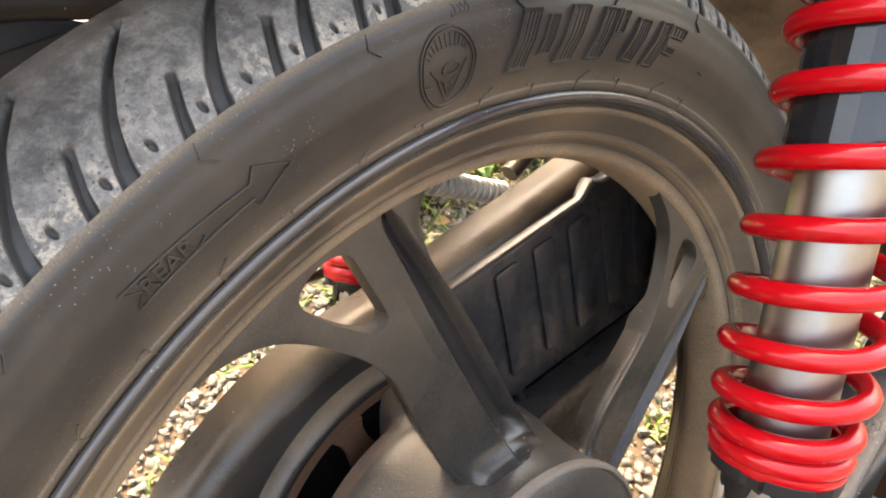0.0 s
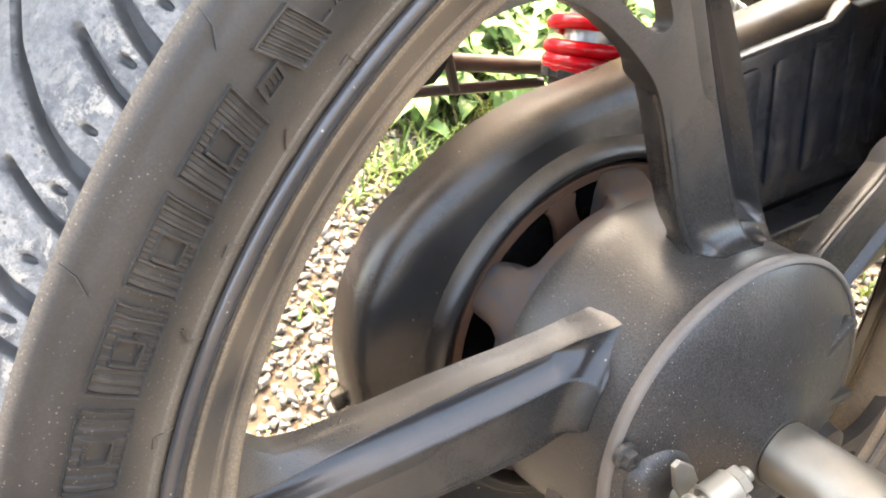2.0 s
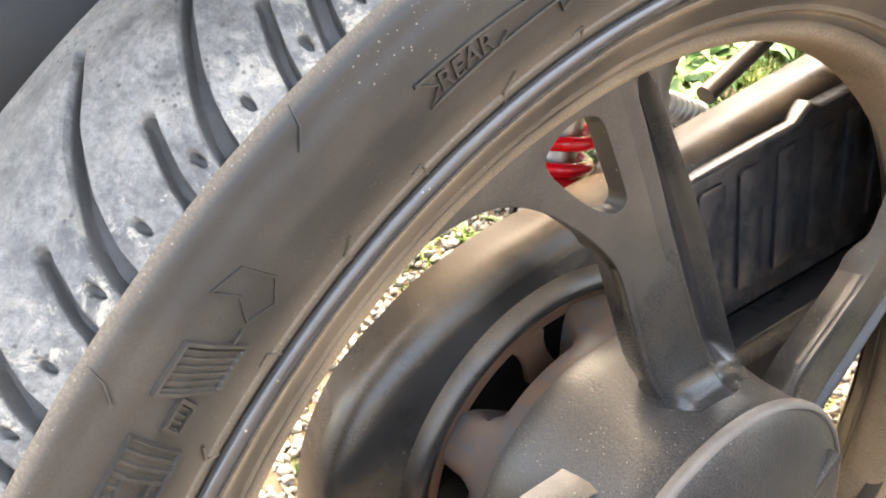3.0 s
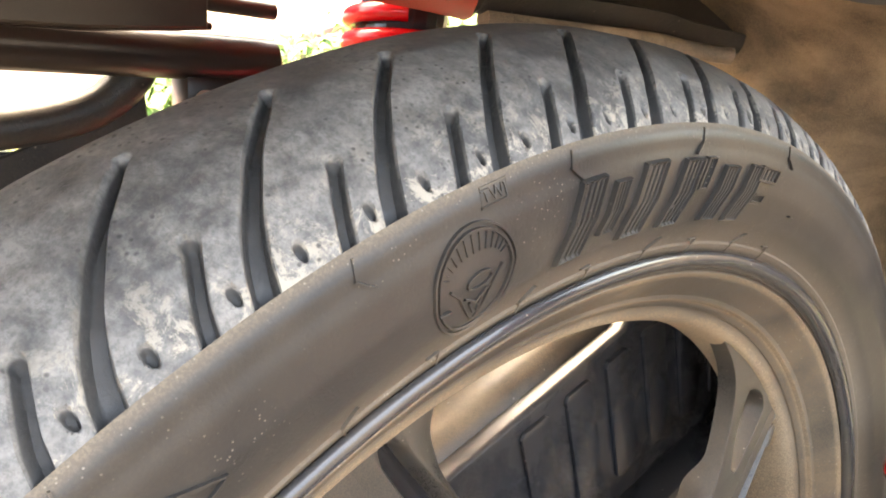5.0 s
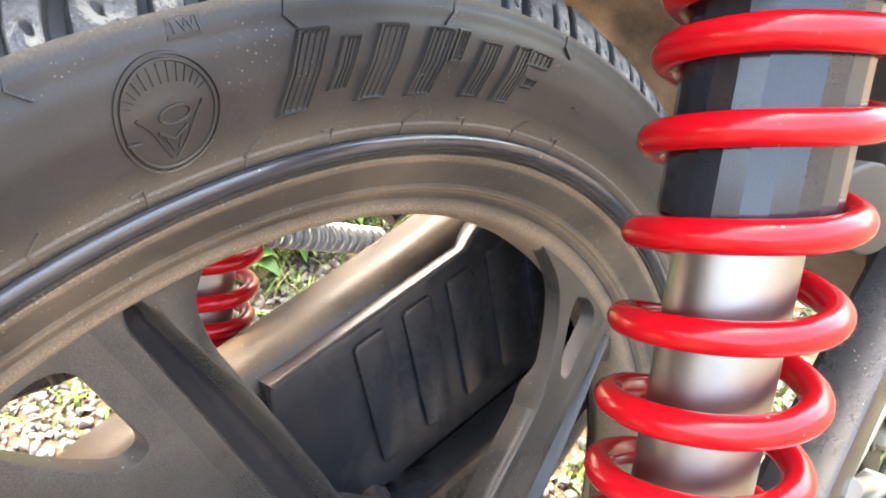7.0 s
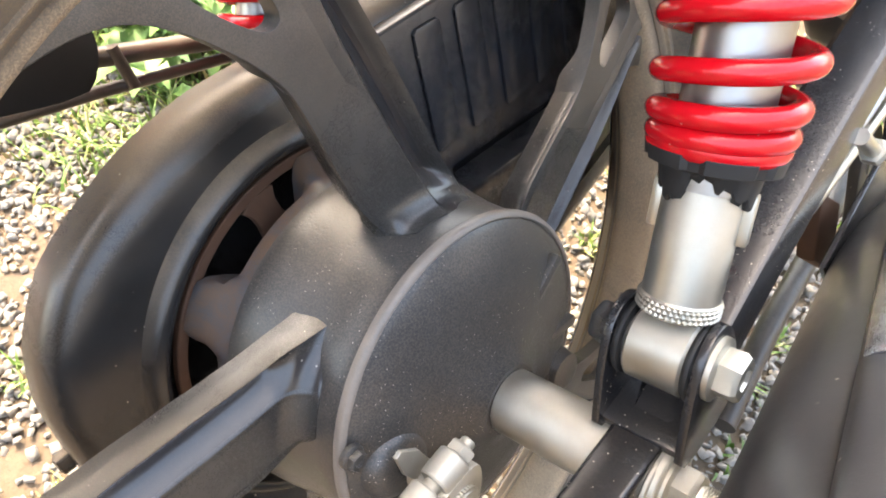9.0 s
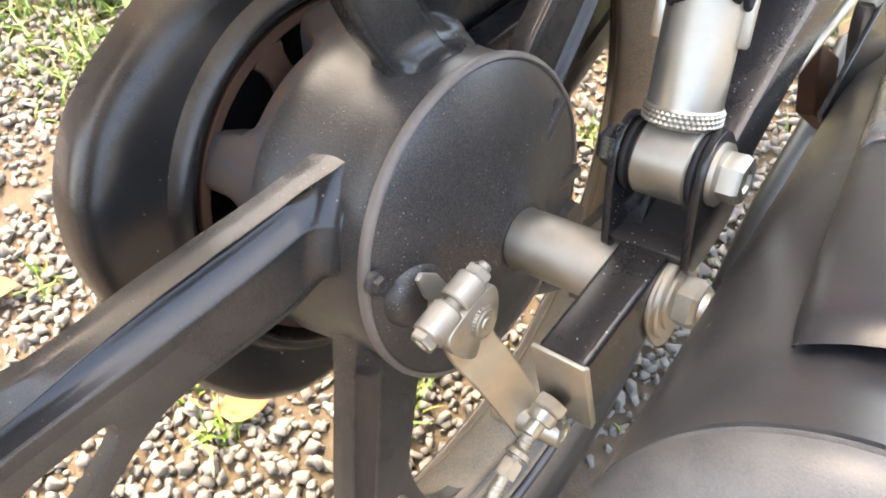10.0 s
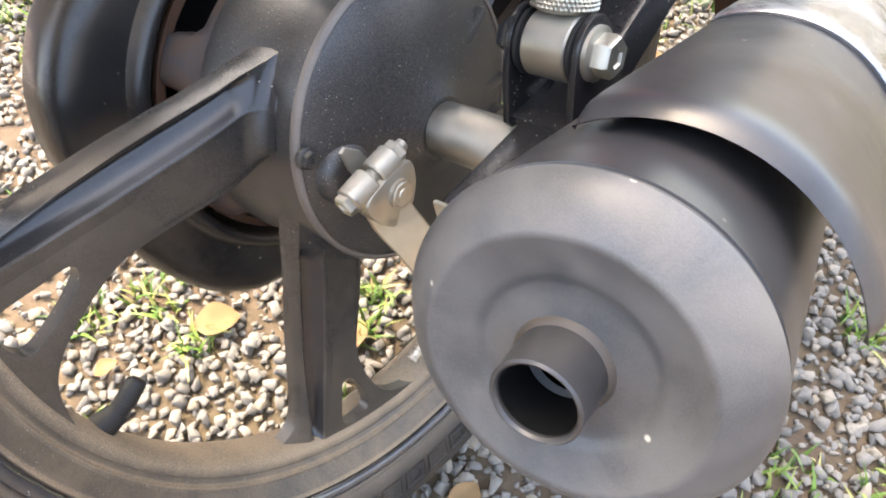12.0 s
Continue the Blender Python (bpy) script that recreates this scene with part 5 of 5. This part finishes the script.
LOBE = ((-0.0615, 0.0740), (-0.0622, 0.0774), (-0.0660, 0.0786), (-0.0715, 0.0796), (-0.0755, 0.0820), (-0.0800, 0.0862), (-0.0845, 0.0872), (-0.0848, 0.03))
for i in range(180):
    a_ = i * 2.0
    k_ = ease((math.cos(radians((a_ - 139.5) * 6)) + 0.25) / 1.05)
    cur = [lb.verts.new((p_[0] + (q_[0] - p_[0]) * k_, *polar(p_[1] + (q_[1] - p_[1]) * k_, a_))) for p_, q_ in zip(RING, LOBE)]
    if prev:
        for k in range(7):
            lb.faces.new((prev[k], prev[k + 1], cur[k + 1], cur[k]))
    else:
        firstring = cur
    prev = cur
for k in range(7):
    lb.faces.new((prev[k], prev[k + 1], firstring[k + 1], firstring[k]))
part("sprocket_carrier", lb, CARRIER, wheel, "dull blue-grey lobed sprocket carrier", 40)
part("case_notch", box((0.006, 0.010, 0.010), Matrix.Translation((-0.111, -0.1335, 0.010)), 0.002), CASE, case, "", 30)
part("case_back", prism(smooth_loop([polar(0.1215, a_) for a_ in range(0, 360, 12)], 0), -0.1195, -0.1180), CASE, case, "", 30)

part("brake_pipe", tube([(0.081, 0.150, 0.0060), (0.081, 0.25, 0.0010), (0.0805, 0.36, -0.0020), (0.079, 0.44, 0.004)], 0.0031, 12), ZINC, bike, "thin zinc-plated pipe under the swingarm", 40)
# fender and side covers over the wheel
fp = [(0.345, 0.030), (0.338, 0.110), (0.322, 0.180), (0.290, 0.240), (0.238, 0.292), (0.160, 0.330), (0.050, 0.352), (-0.10, 0.368), (-0.30, 0.395)]
fb = bmesh.new()
prev = None
for p in spline([(0, y, z) for y, z in fp], 6):
    cur = [fb.verts.new((XC + a_, p.y - b_ * 0.4, p.z - b_ + 0.0025 * noise.noise((a_ * 40, p.y * 18, p.z * 18)))) for a_, b_ in ((-0.088, 0.030), (-0.080, 0.010), (-0.058, 0.001), (-0.030, 0.004), (0, 0), (0.030, 0.004), (0.058, 0.001), (0.080, 0.010), (0.088, 0.030))]
    if prev:
        for k in range(8):
            fb.faces.new((prev[k], prev[k + 1], cur[k + 1], cur[k]))
    prev = cur
bmesh.ops.solidify(fb, geom=fb.faces[:], thickness=-0.0025)
fender = part("inner_fender", fb, FENDER, bike, "mud-browned black plastic inner fender", 40)
part("fender_rib", box((0.10, 0.010, 0.006), Matrix.Translation((XC, 0.266, 0.262)) @ pose(0, 0, 0, 48, 0, 0), 0.002), FENDER, fender, "", 40)


def cover(edge, sgn, flare, hgt, material, name, label):
    """A side cover that hangs beside the fender; edge is its lower rim."""
    bm = bmesh.new()
    prev = None
    for p in spline(edge, 5):
        cur = [bm.verts.new(p + Vector((sgn * o, 0, h))) for o, h in ((-0.012, 0.010), (-0.004, 0.001), (0.000, 0.000), (0.004, 0.003), (flare * 0.5, hgt * 0.35), (flare, hgt), (flare - 0.006, hgt), (flare * 0.5 - 0.005, hgt * 0.36), (-0.006, 0.012))]
        if prev:
            for k in range(9):
                bm.faces.new((prev[k], prev[(k + 1) % 9], cur[(k + 1) % 9], cur[k]))
        else:
            bm.faces.new(cur)
        prev = cur
    bm.faces.new(prev[::-1])
    return part(name, bm, material, bike, label, 40)


cover([(-0.110, -0.02, 0.332), (-0.110, 0.039, 0.3085), (-0.110, 0.073, 0.2955), (-0.110, 0.102, 0.2848), (-0.110, 0.120, 0.2776)], -1, 0.045, 0.13, REDPANEL, "left_side_cover", "red painted side cover edge")
frame_cover = cover([(-0.106, 0.121, 0.2800), (-0.102, 0.164, 0.2660), (-0.100, 0.2215, 0.2480), (-0.099, 0.251, 0.2360), (-0.097, 0.32, 0.212), (-0.094, 0.50, 0.160)], -1, 0.040, 0.14, PLASTIC, "left_frame_cover", "black plastic cover ahead of the red panel")
part("cover_lip", tube(spline([(-0.104, 0.124, 0.2770), (-0.099, 0.164, 0.2632), (-0.096, 0.2215, 0.2452), (-0.092, 0.252, 0.2330), (-0.080, 0.268, 0.2260)], 6), 0.0042, 12), FENDER, frame_cover, "muddy tan lower lip of the cover", 40)
cover([(0.036, -0.01, 0.330), (0.034, 0.062, 0.302), (0.031, 0.102, 0.284), (0.030, 0.130, 0.275), (0.032, 0.165, 0.268), (0.040, 0.25, 0.252), (0.050, 0.50, 0.215)], 1, 0.050, 0.12, PLASTIC, "right_side_cover", "scuffed dark grey plastic side cover")
# upper body, mostly out of view, widened to shade the wheel
tb = bmesh.new()
prev = None
for y, w, z0, z1 in ((-0.42, 0.05, 0.52, 0.56), (-0.30, 0.085, 0.47, 0.56), (-0.10, 0.13, 0.430, 0.555), (0.10, 0.150, 0.395, 0.55), (0.30, 0.155, 0.35, 0.54), (0.75, 0.16, 0.28, 0.53)):
    cur = [tb.verts.new((XC + a_ * w, y, z0 + (z1 - z0) * b_)) for a_, b_ in ((-0.8, 0), (-1, 0.3), (-1, 0.8), (-0.7, 1), (0.7, 1), (1, 0.8), (1, 0.3), (0.8, 0))]
    if prev:
        for k in range(8):
            tb.faces.new((prev[k], prev[(k + 1) % 8], cur[(k + 1) % 8], cur[k]))
    else:
        tb.faces.new(cur)
    prev = cur
tb.faces.new(prev[::-1])
part("tail_body", tb, PLASTIC, bike, "black plastic tail and seat underside", 40)

# guard on the far side: a black plate, its bar and two rods
plate_edge = [(-0.012, 0.268), (-0.014, 0.2680), (-0.034, 0.2720), (-0.060, 0.2830), (-0.120, 0.2860), (-0.22, 0.2600), (-0.26, 0.200), (-0.20, 0.165), (-0.085, 0.136), (-0.040, 0.125), (-0.030, 0.132), (-0.024, 0.145), (-0.020, 0.20)]
guard = part("side_guard", prism(smooth_loop(plate_edge, 1), -0.1600, -0.1560, 0.0012, 2), BLACKBOX, bike, "black guard plate beside the far shock absorber", 30)
part("guard_lip", tube(spline([(-0.156, 0.012, 0.290), (-0.156, 0.002, 0.283), (-0.156, -0.012, 0.2790), (-0.156, -0.034, 0.2805), (-0.156, -0.070, 0.2880), (-0.156, -0.13, 0.290), (-0.156, -0.23, 0.265)], 6), 0.0065, 14), PLASTIC, guard, "", 40)
part("guard_web", prism([(0.010, 0.288), (-0.006, 0.279), (-0.034, 0.274), (-0.10, 0.270), (-0.14, 0.262), (-0.10, 0.250), (-0.030, 0.246), (0.004, 0.262)], -0.1575, -0.1545, 0.0008, 1), PLASTIC, guard, "", 30)
bar = part("guard_bar", tube([(-0.150, 0.0560, 0.2778), (-0.150, 0.0552, 0.2780), (-0.150, -0.0085, 0.2990), (-0.151, -0.16, 0.349)], [0.0074, 0.0082, 0.0082, 0.0082], 28), DARKBAR, guard, "dark tubular guard bar with a cut end", 40)
part("bar_bracket", box((0.016, 0.034, 0.016), Matrix.Translation((-0.153, 0.034, 0.2705)) @ pose(0, 0, 0, -18, 0, 0), 0.003), DARKBAR, guard, "", 30)
part("bar_plate", prism([(0.031, 0.2955), (0.036, 0.309), (0.040, 0.340), (-0.14, 0.380), (-0.14, 0.345), (-0.006, 0.3045)], -0.1440, -0.1405, 0.0008, 1), DARKBAR, guard, "", 30)
part("bar_plate_edge", tube([(-0.1425, 0.033, 0.2960), (-0.1425, -0.006, 0.3050), (-0.1425, -0.14, 0.3460)], 0.0014, 8), DARKBAR, guard, "", 40)
part("upper_rod", tube([(-0.147, 0.028, 0.3065), (-0.147, 0.0605, 0.2950)], 0.0030, 12), DARKBAR, guard, "", 40)
part("bar_screw", hexhead(0.0032, 0.003, frame_along((-0.1450, 0.024, 0.272), (1, 0, 0)), 0.0042), ZINC, guard, "", 30)
part("guard_rod", tube([(-0.200, -0.17, 0.153), (-0.200, -0.02, 0.127), (-0.200, 0.060, 0.1035)], 0.0052, 16), PALEROD, guard, "pale painted guard rod", 40)
part("guard_rod", tube([(-0.200, -0.17, 0.135), (-0.200, -0.02, 0.1095), (-0.200, 0.060, 0.0935)], 0.0032, 14), PALEROD, guard, "pale painted guard rod", 40)
part("rod_clip", tube([(-0.196, -0.006, 0.128), (-0.196, -0.004, 0.106)], 0.0032, 10), PALEROD, guard, "", 40)
# grey coiled return spring of the stand, and a dark stay
pts = []
q0, q1 = Vector((-0.131, 0.088, 0.156)), Vector((-0.131, 0.150, 0.120))
mq = frame_along(q0, q1 - q0)
for i in range(14 * 22 + 1):
    a_ = 2 * math.pi * i / 22
    pts.append(mq @ Vector((0.0062 * math.cos(a_), 0.0062 * math.sin(a_), (q1 - q0).length * i / (14 * 22))))
part("stand_spring", tube(pts, 0.0016, 8), CABLE, bike, "grey coiled return spring", 60)
part("stay", tube([(-0.140, 0.165, 0.126), (-0.140, 0.30, 0.172)], 0.006, 14), PLASTIC, bike, "", 40)

# frame and footrest parts ahead of the wheel on the near side
fl = part("rubber_flap", prism(smooth_loop([(0.1206, 0.2034), (0.1271, 0.1843), (0.1503, 0.1649), (0.1798, 0.1522), (0.1957, 0.1513), (0.1797, 0.1861)], 2), 0.080, 0.094, 0.004, 3), BLACKRUB, bike, "black rubber flap behind the shock absorber", 40)
part("brake_cable", tube(spline([(0.0800, 0.1774, 0.0146), (0.0820, 0.2052, 0.0216), (0.0840, 0.2371, 0.0248), (0.0860, 0.2819, 0.0385)], 6), 0.0027, 12), CABLE, bike, "pale grey cable beside the swingarm", 40)
stay_plate = part("stay_plate", prism([(0.2619, -0.0085), (0.3055, -0.0462), (0.2338, -0.0906), (0.1893, -0.0565), (0.1707, -0.0293)], 0.0895, 0.0925, 0.0006, 1), ARM, bike, "black steel stay with a zinc bolt", 30)
part("stay_bolt", merge(hexhead(0.0072, 0.0085, frame_along((0.0940, 0.2187, 0.0127), (0.0000, -0.0375, 0.0306)), 0.0), tube([(0.0940, 0.2187, 0.0127), (0.0940, 0.1812, 0.0432)], 0.0040, 14)), ZINC, stay_plate, "", 30)
part("rubber_buffer", prism([(0.2031, -0.0070), (0.2462, -0.0422), (0.2544, -0.1028), (0.2120, -0.0624)], 0.066, 0.078, 0.003, 2), RUST, bike, "brown weathered rubber buffer", 30)
part("frame_tube", tube(spline([(0.070, 0.30, 0.33), (0.072, 0.33, 0.16), (0.075, 0.38, 0.02), (0.078, 0.42, -0.06)], 6), 0.014, 20), ARM, bike, "black frame tube", 40)
part("frame_plate", prism(smooth_loop([(0.33, 0.02), (0.46, 0.05), (0.50, -0.10), (0.44, -0.17), (0.37, -0.10)], 1), 0.070, 0.075, 0.001, 1), ARM, bike, "black frame side plate", 30)
fr = part("footrest_hanger", prism(smooth_loop([(0.330, -0.060), (0.372, -0.050), (0.395, -0.110), (0.390, -0.185), (0.360, -0.195), (0.345, -0.120)], 2), 0.058, 0.066, 0.0015, 2), PLASTIC, bike, "black footrest hanger bracket", 30)
part("hanger_bolt", hexhead(0.0075, 0.007, frame_along((0.067, 0.362, -0.085), (1, 0, 0)), 0.010), ZINC, fr, "", 30)
part("hanger_bolt", hexhead(0.0075, 0.007, frame_along((0.067, 0.372, -0.150), (1, 0, 0)), 0.010), ZINC, fr, "", 30)
part("main_stand", tube(spline([(0.03, 0.46, -0.16), (0.04, 0.36, -0.17), (0.045, 0.25, -0.175), (0.05, 0.17, -0.19)], 5), 0.009, 16), PLASTIC, bike, "black centre stand folded up", 40)

part("airbox", box((0.070, 0.36, 0.23), Matrix.Translation((0.042, 0.465, 0.215)), 0.012, 3), BLACKBOX, bike, "black box under the side cover", 40)
part("gear_cover", box((0.075, 0.26, 0.14), Matrix.Translation((0.036, 0.50, 0.055)), 0.020, 3), BLACKBOX, bike, "black engine cover ahead of the swingarm", 40)
